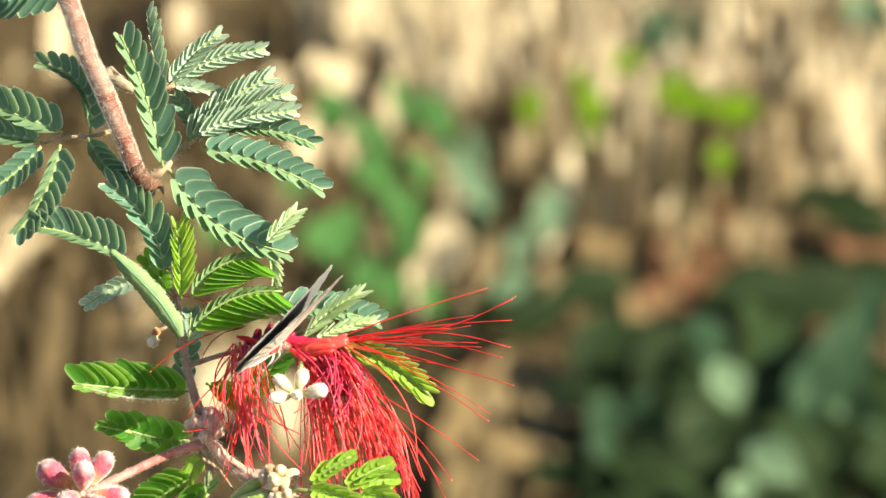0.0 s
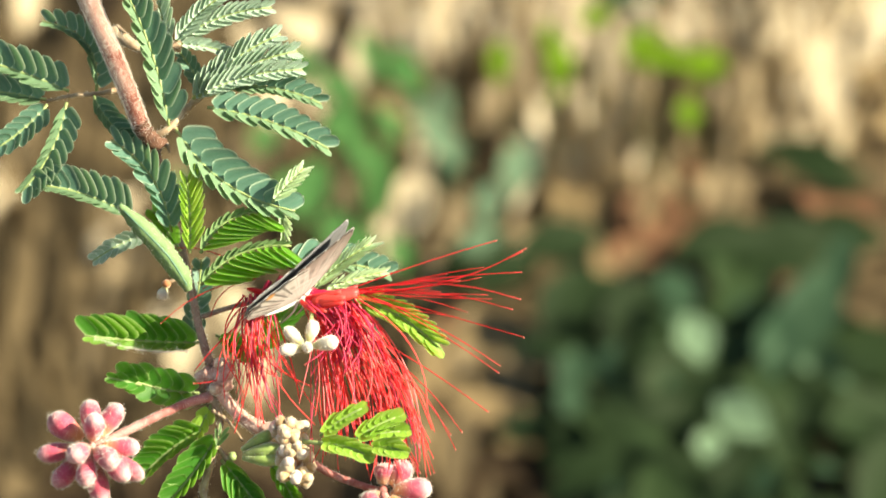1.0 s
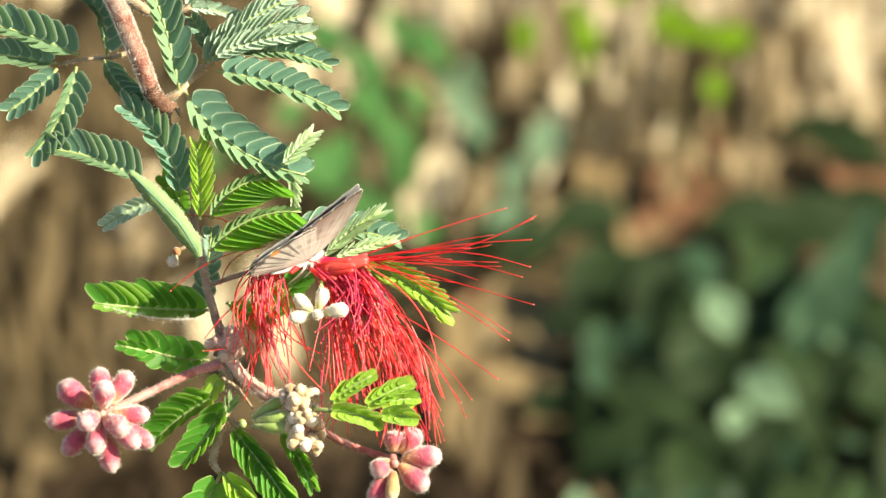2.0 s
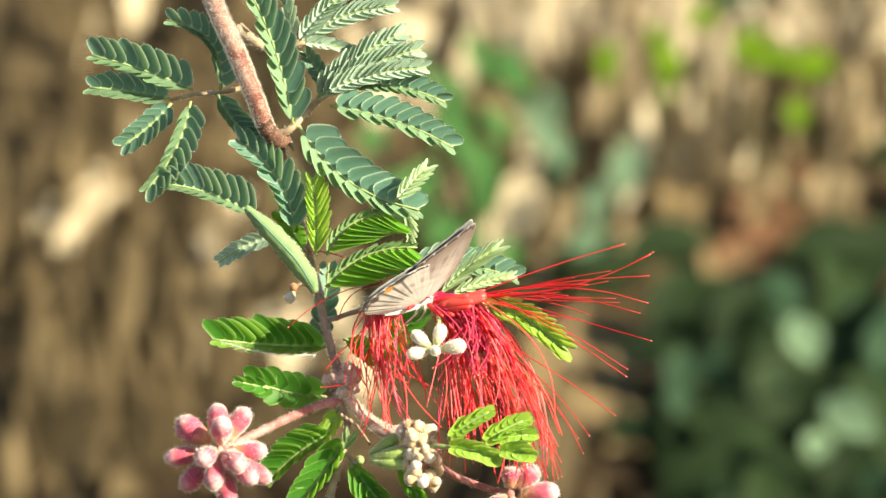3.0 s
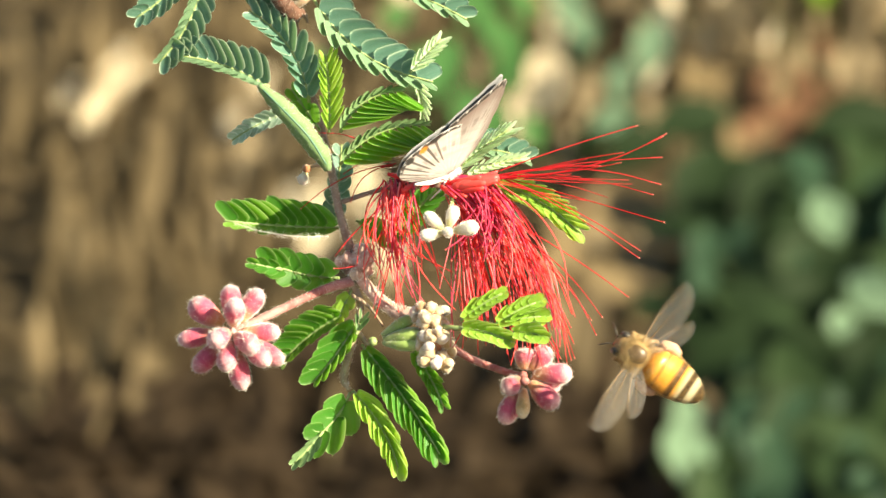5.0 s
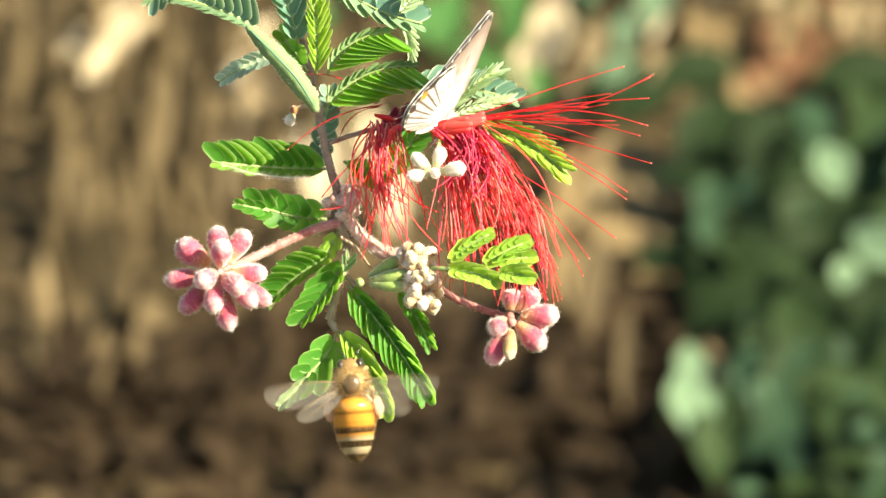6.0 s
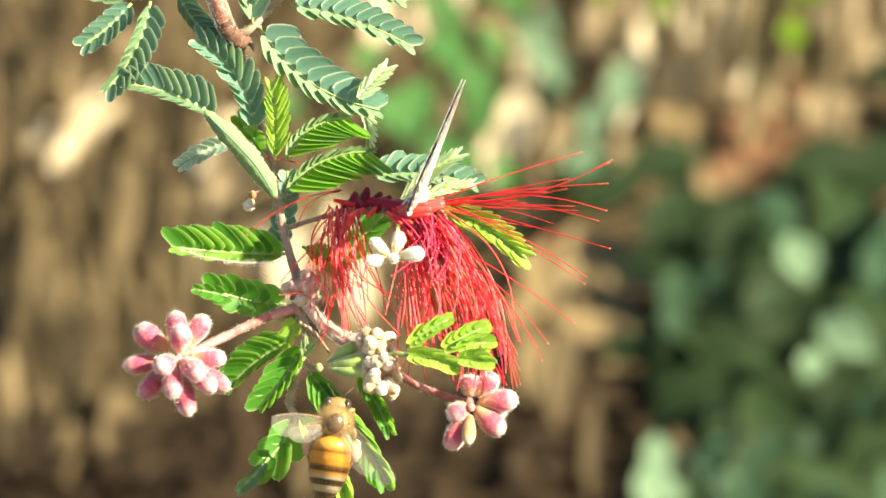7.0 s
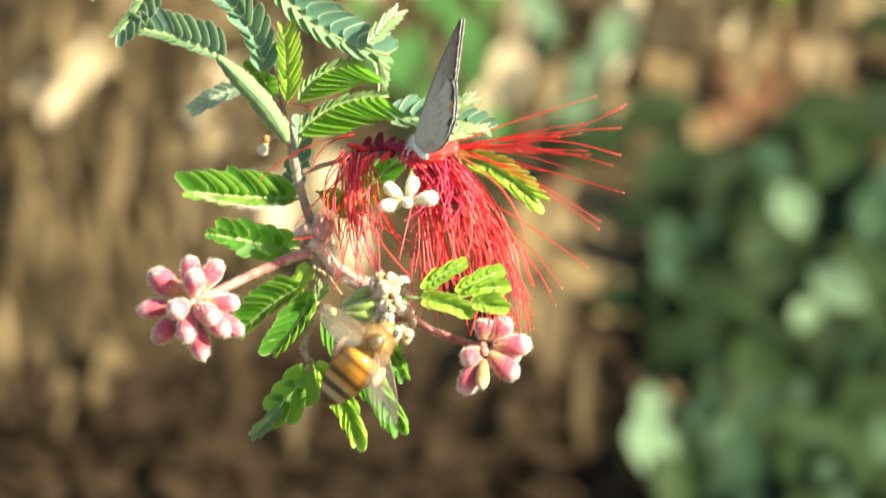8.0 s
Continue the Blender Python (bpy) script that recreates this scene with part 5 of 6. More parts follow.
# dark leaves that paint the shaded gaps between plants and straw
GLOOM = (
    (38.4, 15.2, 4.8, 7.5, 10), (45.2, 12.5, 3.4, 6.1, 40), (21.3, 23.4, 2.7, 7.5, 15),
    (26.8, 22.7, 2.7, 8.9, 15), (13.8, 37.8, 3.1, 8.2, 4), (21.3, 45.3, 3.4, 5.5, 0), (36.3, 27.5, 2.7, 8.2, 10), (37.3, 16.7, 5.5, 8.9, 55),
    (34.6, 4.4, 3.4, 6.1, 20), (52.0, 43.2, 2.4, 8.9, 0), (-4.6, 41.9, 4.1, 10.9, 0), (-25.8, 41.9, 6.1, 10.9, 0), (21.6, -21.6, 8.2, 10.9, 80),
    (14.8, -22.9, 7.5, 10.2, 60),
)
# dark leaves that paint the band of shade along the near ground
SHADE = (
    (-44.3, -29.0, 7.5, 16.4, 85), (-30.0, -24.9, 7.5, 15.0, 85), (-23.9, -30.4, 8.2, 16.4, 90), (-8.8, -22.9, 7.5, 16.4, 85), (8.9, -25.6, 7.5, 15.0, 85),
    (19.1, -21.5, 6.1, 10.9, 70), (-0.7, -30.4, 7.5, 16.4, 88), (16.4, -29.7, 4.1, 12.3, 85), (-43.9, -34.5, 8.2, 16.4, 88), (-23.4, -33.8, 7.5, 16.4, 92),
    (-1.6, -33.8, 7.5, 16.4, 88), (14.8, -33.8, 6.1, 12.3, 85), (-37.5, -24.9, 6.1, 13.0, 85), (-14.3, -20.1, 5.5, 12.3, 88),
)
LIME = (
    (28.5, 32.0, 2.9, 8.2, 10), (40.8, 33.3, 3.1, 8.9, 100), (46.2, 32.3, 4.1, 5.1, 70), (44.2, 26.8, 2.4, 4.4, 5), (21.5, 33.0, 2.6, 5.8, 0),
    (32.9, 38.4, 2.7, 4.1, 60), (38.4, 35.7, 2.0, 4.8, 60), (27.5, 35.7, 2.0, 4.8, -10),
)
MINT = (
    (9.9, 31.3, 3.1, 6.5, -30), (6.4, 32.6, 2.3, 4.8, -10), (-2.6, 33.0, 3.0, 5.5, -40), (2.8, 25.8, 3.0, 4.8, -45), (-1.9, 16.6, 4.1, 6.8, 10),
    (6.7, 18.6, 3.1, 9.6, 4), (4.9, 10.5, 3.7, 5.5, 0), (-4.6, 17.3, 3.0, 5.5, 20), (0.9, 29.9, 2.5, 4.1, -40), (4.3, 22.1, 2.6, 5.5, -10),
    (8.0, 25.5, 2.3, 5.5, -20), (1.5, 12.5, 3.4, 5.5, 10), (-16.9, 17.6, 3.4, 3.8, 40),
)
MINT_B = (
    (-1.3, 17.9, 4.1, 7.5, 10), (6.5, 18.6, 2.3, 9.6, 4), (10.3, 31.9, 2.7, 7.5, -25), (2.4, 29.5, 3.0, 6.1, -30), (-2.7, 32.2, 3.1, 5.5, 30),
    (4.5, 11.1, 3.1, 4.8, 0), (1.7, 24.0, 2.5, 6.1, -20), (9.2, 9.7, 2.5, 4.8, 0), (-7.1, 23.7, 3.0, 4.1, 30), (5.5, 34.3, 2.3, 5.5, -20),
)
SAGE = (
    (37.7, 41.9, 5.8, 6.8, 40), (63.0, 43.2, 4.1, 6.1, 0),
    (41.8, 5.0, 3.4, 5.5, -20), (58.9, 2.3, 6.5, 13.0, 18), (62.3, 7.7, 4.1, 10.2, 10), (30.2, -4.6, 4.1, 6.1, 10), (33.9, -26.0, 3.4, 5.5, 10),
    (48.3, -29.8, 3.8, 6.1, 0), (29.8, -7.9, 3.4, 4.4, 0), (39.4, -31.5, 3.8, 13.7, -8), (42.8, 5.4, 4.1, 6.8, -20), (55.1, -1.1, 4.8, 10.2, 5),
    (15.9, 20.7, 3.4, 6.1, 20),
)
PALE = (
    (50.7, -10.0, 4.9, 7.8, -52), (45.0, -0.5, 4.5, 6.5, -15), (27.6, -29.4, 5.7, 8.9, 0), (27.9, -24.6, 3.4, 6.1, 0), (46.6, -13.4, 3.4, 4.1, 20),
    (60.9, 44.9, 3.4, 4.1, 20), (14.2, 23.4, 3.4, 8.9, -18), (23.7, 20.0, 4.0, 8.0, 5), (18.9, 11.1, 3.4, 4.8, 60),
    (13.3, 24.7, 3.0, 8.9, -28), (23.6, 20.6, 3.0, 6.8, 10), (20.2, 15.8, 3.0, 6.1, 0), (14.7, 28.1, 2.0, 5.5, -20),
)
DEEP = (
    (49.3, 38.4, 4.1, 15.0, -2), (41.8, 43.2, 4.1, 8.2, 40), (45.2, 43.9, 4.1, 8.2, -20), (57.5, 21.4, 3.4, 13.7, 102), (61.6, 18.6, 3.1, 10.9, 110),
    (55.5, 10.5, 6.1, 13.7, 80), (48.0, 10.5, 6.1, 11.6, 70), (62.3, 11.8, 5.5, 10.9, 100), (28.4, 11.0, 5.1, 10.3, 70), (32.4, 3.6, 6.0, 11.0, 60), (19.0, 10.0, 5.0, 9.0, 60), (22.0, 7.5, 4.5, 8.0, 50), (16.2, 8.0, 3.2, 6.0, 40),
    (37.7, 0.9, 7.5, 13.7, 20), (39.1, -3.2, 6.1, 12.3, 80), (34.3, -10.7, 7.5, 13.7, 75), (41.8, -12.1, 7.5, 12.3, 60),
)
DEEP_B = (
    (52.7, -1.8, 7.5, 13.7, 40), (59.6, -8.7, 7.5, 13.7, 70), (48.0, -5.9, 6.1, 10.9, 30), (34.2, 0.3, 7.5, 13.7, 30), (29.4, 3.3, 6.1, 11.6, 20),
    (34.6, -13.4, 8.2, 15.0, 70), (32.8, -17.5, 6.5, 11.7, 60), (41.4, -18.8, 8.2, 15.0, 60), (50.3, -20.2, 7.5, 15.0, 30), (37.3, -21.6, 7.5, 13.7, 20),
    (46.2, -25.7, 6.8, 13.7, 100), (53.0, -27.0, 7.5, 13.7, 60), (32.6, -29.8, 5.5, 10.9, 20), (51.7, -33.8, 7.5, 13.7, 80), (48.9, 10.5, 4.1, 13.7, 80),
    (53.0, 8.5, 4.8, 13.7, 100),
)
for i, row in enumerate(CREAM_A + CREAM_B + CREAM_C + CREAM_D):
    u, v, wide, long, lean = row
    standing_leaf("dry_leaf", u, v, wide * 0.78, long * 1.05, lean, STRAW, seed=i, label="large bleached straw-coloured leaf among the litter", group="bleached leaves")
for kind, rows, slim, label in ((TAN, TAN_A + TAN_C + TAN_D, 0.8, "tan dry leaf lying on brown soil"), (DULL, TAN_B, 0.6, "narrow dull brown leaf lying on the soil"), (BUFF, BUFF_SPOTS + BUFF_FAR, 0.7, "pale buff dry leaf lying on brown soil"), (RUST, RUST_SPOTS, 1.0, "rusty brown dead leaf on the soil"), (SHADE_DARK, GLOOM + SHADE, 0.9, "dead leaf coloured dark as shade on the soil")):
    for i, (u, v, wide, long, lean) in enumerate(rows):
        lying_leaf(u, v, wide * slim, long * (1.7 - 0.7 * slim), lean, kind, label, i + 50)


def back_leaf_material(name, a, b, rough, through, glow):
    k = Mat(name)
    col = k.mix(k.island(), tuple(q * 0.75 for q in a), tuple(q * 1.3 for q in b))
    col = k.mix(k.ramp(k.noise(90, 4), (0.4, 0.0), (0.7, 0.4)), col, tuple(q * 0.6 for q in a))
    return k.shade(col, rough, k.bump(k.noise(300, 3), 0.3, 0.0005), glow, through, spec=0.06)


# near-black green: the shrub's shade is put into the leaf colour
DEEPLEAF = back_leaf_material("shade_dark_green_leaves", (0.0102, 0.0200, 0.0082), (0.0172, 0.0310, 0.0122), 0.6, 0.12, (0.018, 0.046, 0.012))
LIMELEAF = back_leaf_material("lime_leaves", (0.085, 0.175, 0.012), (0.135, 0.235, 0.018), 0.45, 0.4, (0.20, 0.33, 0.022))
# lighter leaf green; on the low shrub it paints the sunlit leaves
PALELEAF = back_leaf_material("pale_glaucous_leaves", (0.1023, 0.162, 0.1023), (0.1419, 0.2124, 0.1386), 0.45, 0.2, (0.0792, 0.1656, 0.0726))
MINTLEAF = back_leaf_material("mid_green_leaves", (0.0475, 0.133, 0.0408), (0.08075, 0.1852, 0.0663), 0.45, 0.3, (0.1235, 0.2755, 0.068))
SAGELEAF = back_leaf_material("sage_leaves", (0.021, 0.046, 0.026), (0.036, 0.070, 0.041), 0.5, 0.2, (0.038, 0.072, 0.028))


GREENSTEM = back_leaf_material("dull_green_stem", (0.02, 0.03, 0.012), (0.04, 0.05, 0.02), 0.6, 0.0, (0.02, 0.04, 0.01))


def plant(name, label, rows, material, leaf_label, heights, seed, parent=None):
    """A low plant: a thin stem from the soil to each of its leaves."""
    rng = random.Random(seed)
    top = parent
    if top is None:
        top = tagged(new(name), label, "shrub")
        top.location = beyond(*rows[0][:2], 0)
    first = top.matrix_basis.translation if parent is None else parent.matrix_basis.translation
    for i, row in enumerate(rows):
        h = rng.uniform(*heights)
        c = beyond(row[0], row[1], h)
        tagged(standing_leaf("leaf", *row, material, top, h, rng.uniform(0.03, 0.14), seed + i), leaf_label)
        foot = Vector((c.x + rng.uniform(-0.01, 0.01), c.y + rng.uniform(0.005, 0.03), -0.002))
        bm = bmesh.new()
        tube(bm, [foot - first, foot.lerp(c, 0.5) + Vector((rng.uniform(-0.006, 0.006), 0.004, 0)) - first, c - first + Vector((0, 0.002, 0))], [0.7, 0.5, 0.3], 5, 8)
        part("stem", bm, GREENSTEM, top)
    return top


low = plant("low_shrub", "low shrub with large blue-green leaves coloured dark for shade", DEEP + DEEP_B, DEEPLEAF, "", (0.009, 0.016), 41)
bm = bmesh.new()
rng = random.Random(42)
for _ in range(420):
    u, v = rng.uniform(14, 70), rng.uniform(-40, 10)
    if v > 6 - 0.5 * abs(u - 50) or u < 35 - 0.4 * (v + 12) * (1 if v > -12 else -0.4):
        continue
    p = beyond(u, v, rng.uniform(0.006, 0.017))
    z = (NEAR * 0.5 + Vector((rng.gauss(0, 0.4), rng.gauss(0, 0.4), 0.8))).normalized()
    a = Vector((rng.gauss(0, 1), rng.gauss(0, 1), rng.gauss(-0.4, 0.5)))
    a = (a - z * a.dot(z)).normalized()
    ln = rng.uniform(0.014, 0.026)
    blade(bm, p - low.location, a, z.cross(a), z, ln, ln * rng.uniform(0.4, 0.6), rng.uniform(-0.1, 0.2))
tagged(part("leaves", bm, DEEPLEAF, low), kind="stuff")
# small leaves in a lighter green that paint glints on the shrub
bm = bmesh.new()
for _ in range(56):
    u, v = rng.uniform(18, 68), rng.uniform(-40, 8)
    if v > 4 - 0.4 * abs(u - 50) or u < 34 - 0.5 * (v + 12) * (1 if v > -12 else -0.4):
        continue
    p = beyond(u, v, rng.uniform(0.018, 0.028))
    z = (NEAR * 0.8 + Vector((rng.gauss(0, 0.4), rng.gauss(0, 0.3), 0.6))).normalized()
    a = Vector((rng.gauss(0, 0.6), rng.gauss(0, 0.6), rng.gauss(0.8, 0.5)))
    a = (a - z * a.dot(z)).normalized()
    ln = rng.uniform(0.004, 0.010)
    blade(bm, p - low.location, a, z.cross(a), z, ln, ln * rng.uniform(0.45, 0.7), rng.uniform(-0.1, 0.2))
tagged(part("leaves", bm, SAGELEAF, low, "small grey-green leaves coloured lighter as sun glints"), kind="stuff")
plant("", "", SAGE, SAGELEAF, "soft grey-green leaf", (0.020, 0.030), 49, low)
plant("", "", PALE, PALELEAF, "pale mint-green leaf with sunlight put into its colour", (0.026, 0.036), 53, low)
plant("lime_leaved_plant", "small plant with bright lime-green leaves", LIME, LIMELEAF, "", (0.035, 0.05), 43)
plant("green_leaved_plant", "slender plant with mid-green leaves", MINT + MINT_B, MINTLEAF, "", (0.035, 0.05), 47)


# ---------------------------------------------------------------- what moves
def motions():
    walk(spray, [
        (0, sheet(-3.32, -1.02)), (0.1, sheet(-2.28, -1.50)), (0.2, sheet(-0.50, -1.50)), (0.3, sheet(0.98, -1.34)),
        (0.4, sheet(1.24, -1.16)), (0.5, sheet(1.26, -1.09)), (0.6, sheet(0.92, -0.67)), (0.7, sheet(-0.07, -0.78)),
        (0.8, sheet(0.02, -1.33)), (0.9, sheet(1.00, -0.95)), (1, sheet(1.73, -0.68)), (1.1, sheet(2.00, -0.65)),
        (1.2, sheet(2.28, -0.82)), (2.3, sheet(-0.78, 0.40)), (2.4, sheet(-0.51, -0.27)), (2.5, sheet(0.00, 0.00)),
        (2.6, sheet(1.41, 0.23)), (2.7, sheet(2.95, 0.48)), (2.8, sheet(4.02, 0.31)), (2.9, sheet(4.63, -0.62)),
        (3, sheet(4.08, -1.05)), (3.1, sheet(3.05, -0.70)), (3.2, sheet(1.52, -0.84)), (3.3, sheet(1.21, -0.79)),
        (3.4, sheet(2.31, -1.15)), (3.5, sheet(4.62, -0.76)), (3.6, sheet(8.20, 0.66)), (3.7, sheet(8.80, 1.62)),
        (3.8, sheet(7.38, 1.84)), (3.9, sheet(3.96, 0.60)), (4, sheet(-0.25, -1.39)), (4.1, sheet(-1.01, -2.51)),
        (4.2, sheet(-0.53, -2.38)), (4.3, sheet(1.28, -1.15)), (4.4, sheet(3.34, 0.44)), (4.5, sheet(4.43, 0.99)),
        (4.6, sheet(4.55, 1.14)), (4.7, sheet(4.64, 0.12)), (4.8, sheet(4.18, -0.53)), (4.9, sheet(3.03, -1.17)),
        (5, sheet(2.71, -1.55)), (5.1, sheet(2.34, -1.36)), (5.2, sheet(2.05, -0.70)), (6.3, sheet(-1.44, -0.33)),
        (6.4, sheet(-2.22, -0.94)), (6.5, sheet(-2.19, -0.33)), (6.6, sheet(-1.86, -0.26)), (6.7, sheet(-1.95, -0.60)),
        (6.8, sheet(-2.24, -1.08)), (6.9, sheet(-1.08, -0.71)), (7, sheet(-0.37, 0.35)), (7.1, sheet(1.00, 0.24)),
        (7.2, sheet(0.96, 0.35)), (7.3, sheet(0.78, 0.29)), (7.4, sheet(0.30, -0.14)), (7.5, sheet(0.88, -0.37)),
        (7.6, sheet(-0.06, -0.42)), (7.7, sheet(-0.62, -1.23)), (7.8, sheet(-0.07, -0.55)), (8, sheet(2.11, 1.11)),
    ])
    shift = (
    (0, 0.59, 0.14),
    (0.5, -0.03, 0.20),
    (1, 0.11, -0.61),
    (1.2, -0.78, -0.27),
    (2.3, 0.32, -0.10),
    (2.5, 0.00, -0.00),
    (3, -0.31, -0.00),
    (3.5, -0.20, 0.10),
    (4, 1.15, 0.63),
    (4.5, -0.72, -0.31),
    (5, -0.20, 1.15),
    (5.2, -0.10, 0.73),
    (6.3, 0.14, 1.13),
    (6.5, 0.21, 1.13),
    (7, -0.17, 0.92),
    (7.5, -0.13, 1.13),
    (8, -0.61, 0.85),
    )
    for ob in upper:
        walk(ob, [(t, Matrix.Translation(V(u, v))) for t, u, v in shift])
    for ob in middle:
        walk(ob, [(t, Matrix.Translation(V(u * 0.4, v * 0.4))) for t, u, v in shift])
    walk(butterfly, [
        (0, perch(-9.95, 4.30, 54.0, 26.0, 52.0)), (0.1, perch(-8.97, 3.73, 54.4, 25.4, 51.6)), (0.2, perch(-7.27, 3.63, 54.8, 24.8, 51.2)),
        (0.3, perch(-5.85, 3.70, 55.2, 24.2, 50.8)), (0.4, perch(-5.67, 3.78, 55.6, 23.6, 50.4)), (0.5, perch(-5.71, 3.76, 56.0, 23.0, 50.0)),
        (0.6, perch(-5.72, 4.31, 53.4, 22.8, 51.0)), (0.7, perch(-6.38, 4.34, 50.8, 22.6, 52.0)), (0.8, perch(-5.96, 3.92, 48.2, 22.4, 53.0)),
        (0.9, perch(-4.65, 4.45, 45.6, 22.2, 54.0)), (1, perch(-3.59, 4.85, 43.0, 22.0, 55.0)), (1.1, perch(-3.32, 4.84, 43.0, 21.5, 55.0)),
        (1.2, perch(-3.05, 4.64, 43.0, 21.0, 55.0)), (2.3, perch(-6.33, 6.90, 39.0, 17.0, 57.0)), (2.4, perch(-6.07, 6.22, 39.0, 17.0, 57.0)),
        (2.5, perch(-5.57, 6.49, 39.0, 17.0, 57.0)), (2.6, perch(-4.26, 6.55, 39.4, 16.6, 56.2)), (2.7, perch(-2.81, 6.62, 39.8, 16.2, 55.4)),
        (2.8, perch(-1.83, 6.28, 40.2, 15.8, 54.6)), (2.9, perch(-1.31, 5.18, 40.6, 15.4, 53.8)), (3, perch(-1.95, 4.58, 41.0, 15.0, 53.0)),
        (3.1, perch(-3.07, 4.99, 39.8, 15.2, 52.6)), (3.2, perch(-4.67, 4.91, 38.6, 15.4, 52.2)), (3.3, perch(-5.07, 5.04, 37.4, 15.6, 51.8)),
        (3.4, perch(-4.05, 4.73, 36.2, 15.8, 51.4)), (3.5, perch(-1.82, 5.19, 35.0, 16.0, 51.0)), (3.6, perch(1.83, 6.60, 35.0, 15.8, 51.2)),
        (3.7, perch(2.50, 7.55, 35.0, 15.6, 51.4)), (3.8, perch(1.16, 7.76, 35.0, 15.4, 51.6)), (3.9, perch(-2.20, 6.51, 35.0, 15.2, 51.8)),
        (4, perch(-6.33, 4.51, 35.0, 15.0, 52.0)), (4.1, perch(-6.82, 3.53, 36.4, 13.8, 51.8)), (4.2, perch(-6.08, 3.80, 37.8, 12.6, 51.6)),
        (4.3, perch(-4.00, 5.16, 39.2, 11.4, 51.4)), (4.4, perch(-1.67, 6.90, 40.6, 10.2, 51.2)), (4.5, perch(-0.31, 7.58, 42.0, 9.0, 51.0)),
        (4.6, perch(-0.08, 7.81, 43.4, 9.4, 49.6)), (4.7, perch(0.12, 6.88, 44.8, 9.8, 48.2)), (4.8, perch(-0.23, 6.31, 46.2, 10.2, 46.8)),
        (4.9, perch(-1.27, 5.75, 47.6, 10.6, 45.4)), (5, perch(-1.48, 5.46, 49.0, 11.0, 44.0)), (5.1, perch(-1.82, 5.67, 50.0, 11.5, 43.0)),
        (5.2, perch(-2.09, 6.35, 51.0, 12.0, 42.0)), (6.3, perch(-2.87, 5.95, 59.0, 17.0, 34.0)), (6.4, perch(-3.65, 5.34, 59.5, 17.5, 33.5)),
        (6.5, perch(-3.62, 5.95, 60.0, 18.0, 33.0)), (6.6, perch(-3.11, 6.23, 63.8, 18.2, 31.2)), (6.7, perch(-3.01, 6.09, 67.6, 18.4, 29.4)),
        (6.8, perch(-3.13, 5.82, 71.4, 18.6, 27.6)), (6.9, perch(-1.78, 6.40, 75.2, 18.8, 25.8)), (7, perch(-0.89, 7.66, 79.0, 19.0, 24.0)),
        (7.1, perch(0.23, 7.44, 83.6, 18.2, 22.2)), (7.2, perch(-0.06, 7.43, 88.2, 17.4, 20.4)), (7.3, perch(-0.49, 7.25, 92.8, 16.6, 18.6)),
        (7.4, perch(-1.22, 6.70, 97.4, 15.8, 16.8)), (7.5, perch(-0.89, 6.36, 102.0, 15.0, 15.0)), (7.6, perch(-1.79, 6.39, 102.4, 14.2, 15.4)),
        (7.7, perch(-2.31, 5.64, 102.8, 13.4, 15.8)), (7.8, perch(-1.72, 6.40, 103.2, 12.6, 16.2)), (8, perch(0.54, 8.21, 104.0, 11.0, 17.0)),
    ])
    for ob, sgn in butterfly_wings:
        walk(ob, [(t, pose(0, 0, 0, -sgn * a, 0, 0)) for t, a in ((0, 2.6), (0.5, 2.2), (1.2, 1.2), (2.5, 0.4), (3.5, 0.3), (4.0, 0.7), (4.5, 1.3), (5.2, 0.4), (6.3, 0.0), (8, 0.0))])
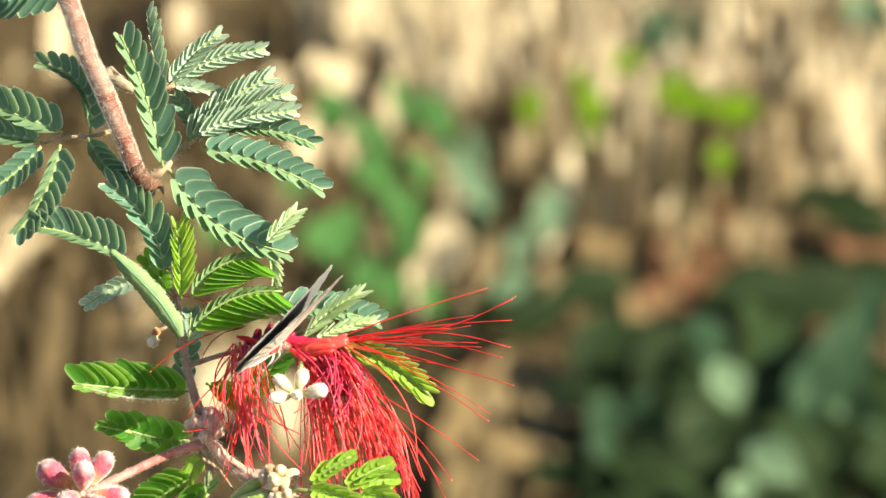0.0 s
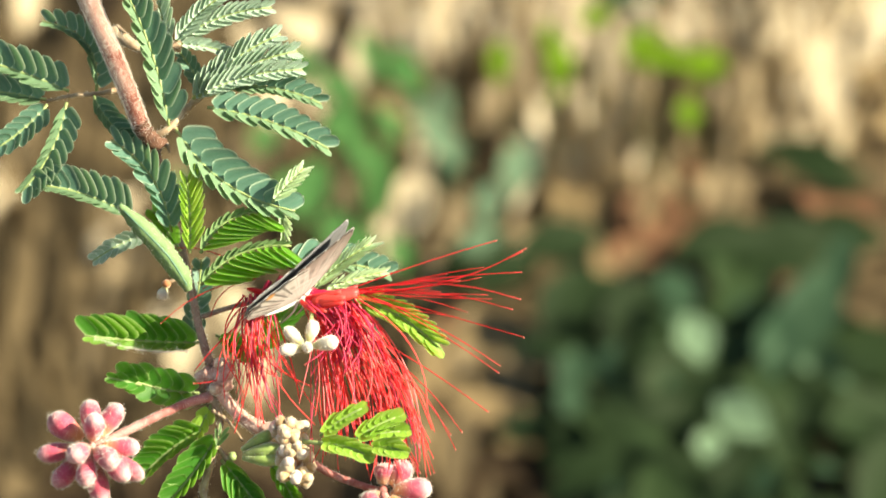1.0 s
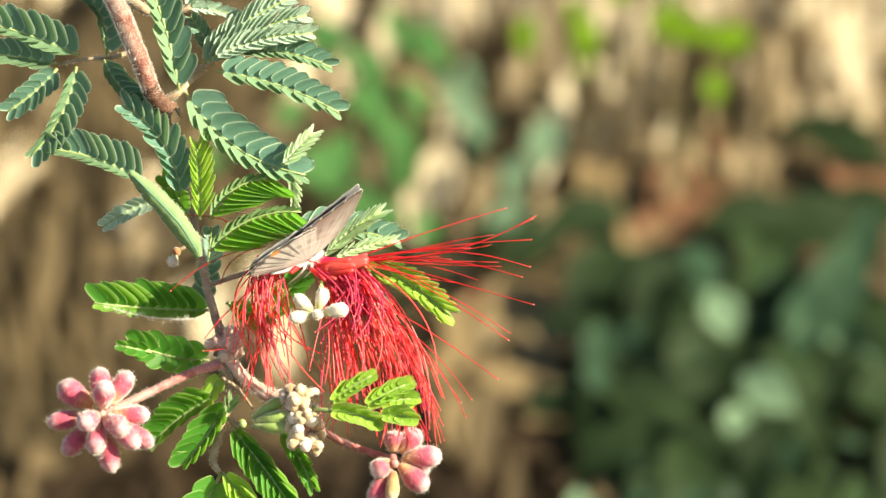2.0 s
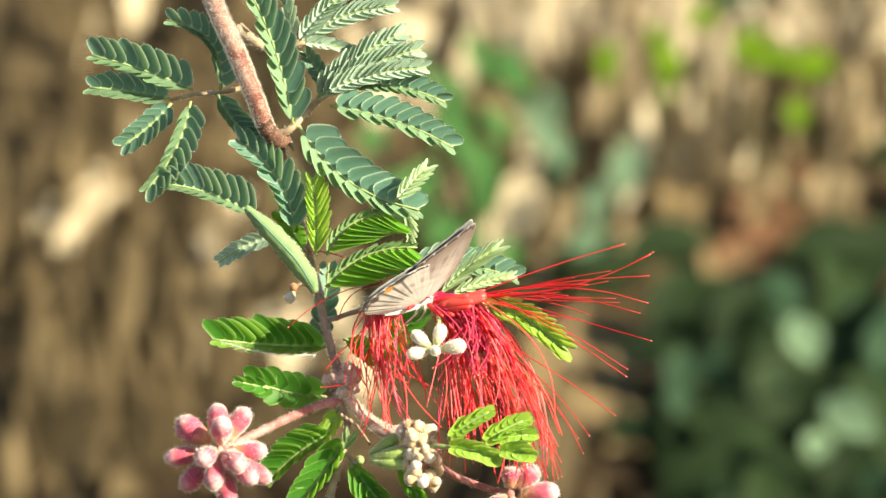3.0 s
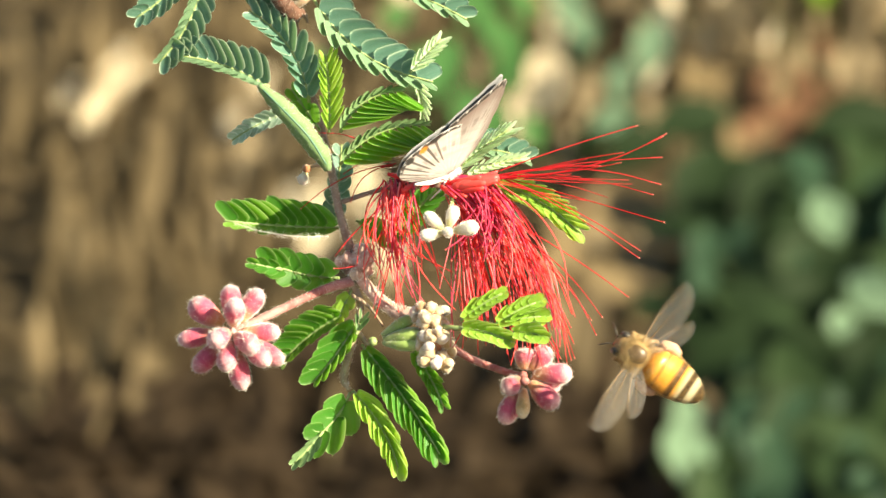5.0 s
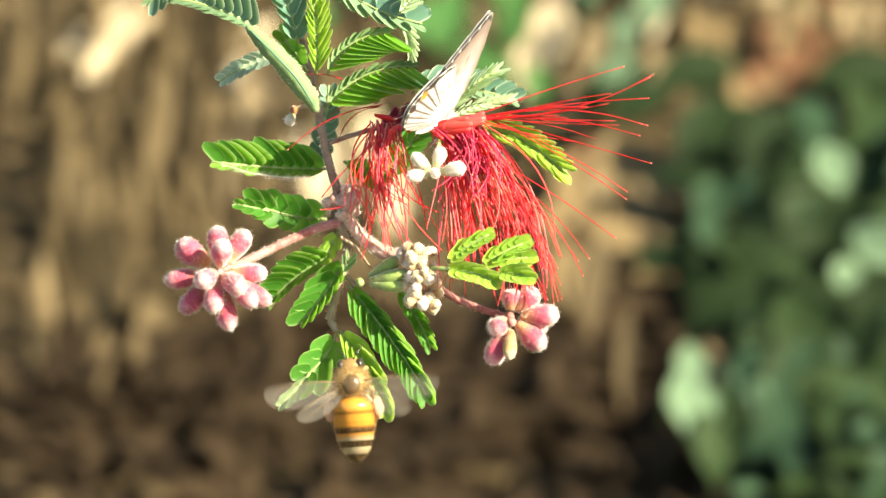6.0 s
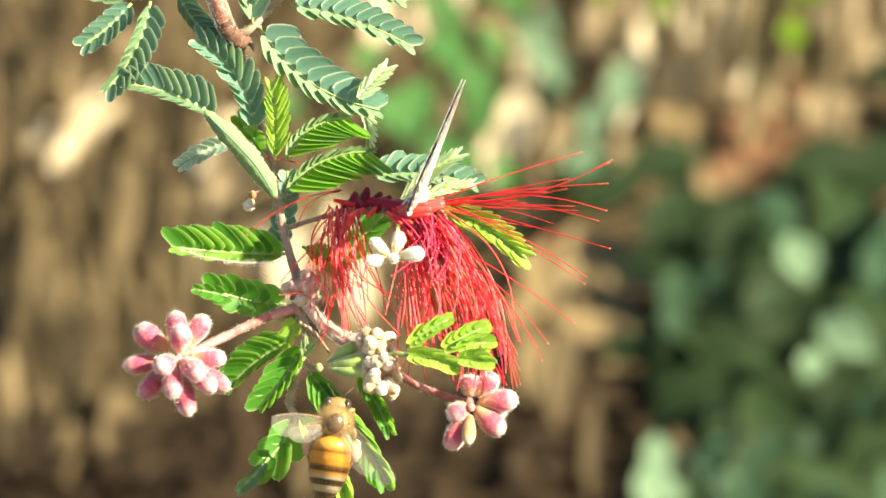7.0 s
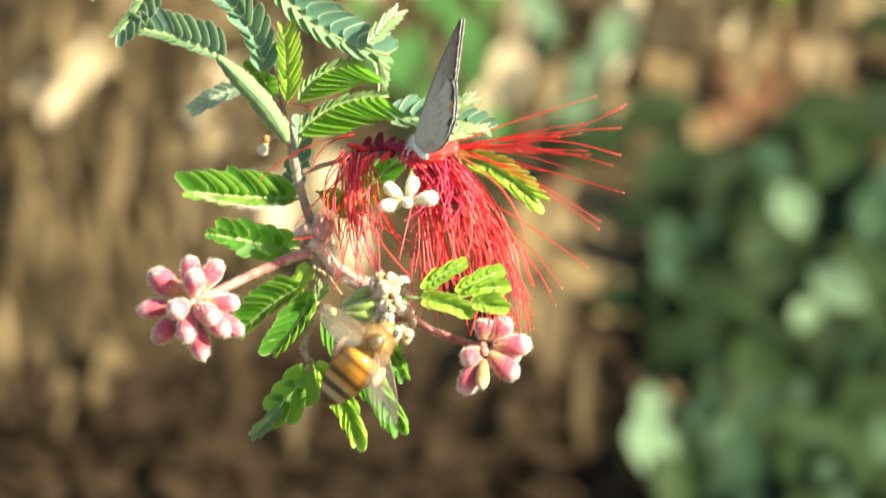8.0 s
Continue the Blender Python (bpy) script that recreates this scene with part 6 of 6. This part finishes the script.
    walk(bee, [
        (0, flight(-104.34, 25.48, 20, 60, 0)), (2.3, flight(-91.16, 20.94, 20, 60, 0)), (3.3, flight(-86.00, 17.41, 18, 60, 0)),
        (3.4, flight(-68.00, 8.00, 17, 55, 0)), (3.5, flight(-39.56, -6.42, 16, 45, 0)), (3.6, flight(-15.05, -20.93, 16, 15, 0)),
        (3.7, flight(-20.87, -18.73, 16, 2, 0)), (3.8, flight(-22.81, -16.27, 16, 15, 0)), (3.9, flight(-21.24, -13.09, 16, 30, 0)),
        (4, flight(-14.16, -14.75, 16, 38, 0)), (4.1, flight(-15.57, -13.38, 16, 38, 0)), (4.2, flight(-12.27, -9.78, 16, 30, 0)),
        (4.3, flight(-9.32, -6.15, 16, 25, 0)), (4.4, flight(10.33, -3.59, 16, -2, 0)), (4.5, flight(25.62, -10.99, 16, -25, 0)),
        (4.6, flight(34.53, -21.85, 16, -36, 0)), (4.7, flight(42.26, -18.21, 16, -56, 0)), (4.8, flight(34.52, -10.59, 16, -70, 0)),
        (4.9, flight(24.82, -18.06, 16, -46, 0)), (5, flight(23.17, -17.89, 16, -56, 0)), (5.1, flight(16.07, -24.39, 16, -42, 0)),
        (5.2, flight(9.45, -19.25, 16, -28, 0)), (5.6, flight(-2.12, -25.41, 18, -20, 0)), (6, flight(-13.01, -28.0, 16, -4, 0)),
        (6.3, flight(-18.02, -28.46, 14, 6, 0)), (6.5, flight(-16.93, -27.71, 12, 4, 0)), (6.7, flight(-14.25, -23.56, 12, 6, 0)),
        (6.9, flight(-12.85, -22.64, 12, 12, 0)), (7, flight(-11.26, -21.70, 12, 8, 0)), (7.2, flight(-9.58, -19.62, 12, 12, 0)),
        (7.4, flight(-8.27, -20.54, 12, 35, 0)), (7.6, flight(-6.71, -19.09, 12, 40, 0)), (7.8, flight(-7.99, -20.39, 12, 40, 0)),
        (8, flight(-6.35, -17.67, 12, 40, 0)),
    ])
    beat = [i / 30 for i in range(90, 206)]
    for ob, sgn, y, back in bee_wings:
        root = Matrix.Translation(Vector((sgn * 1.4, y, 1.3)) * 0.001)
        rest = root @ pose(0, 0, 0, 0, -sgn * (12 if sgn > 0 else 48), -sgn * ((42 if sgn > 0 else 6) + back * 0.4))
        rows = [(0, root)]
        rows += [(t, root @ pose(0, 0, 0, 0, -sgn * (10 + 38 * math.sin(2 * math.pi / 3 * i)), -sgn * (back + 4 + 24 * math.sin(2 * math.pi / 3 * i)))) for i, t in enumerate(beat)]
        rows += [(7.0, rest), (8.0, rest)]
        walk(ob, rows)


motions()
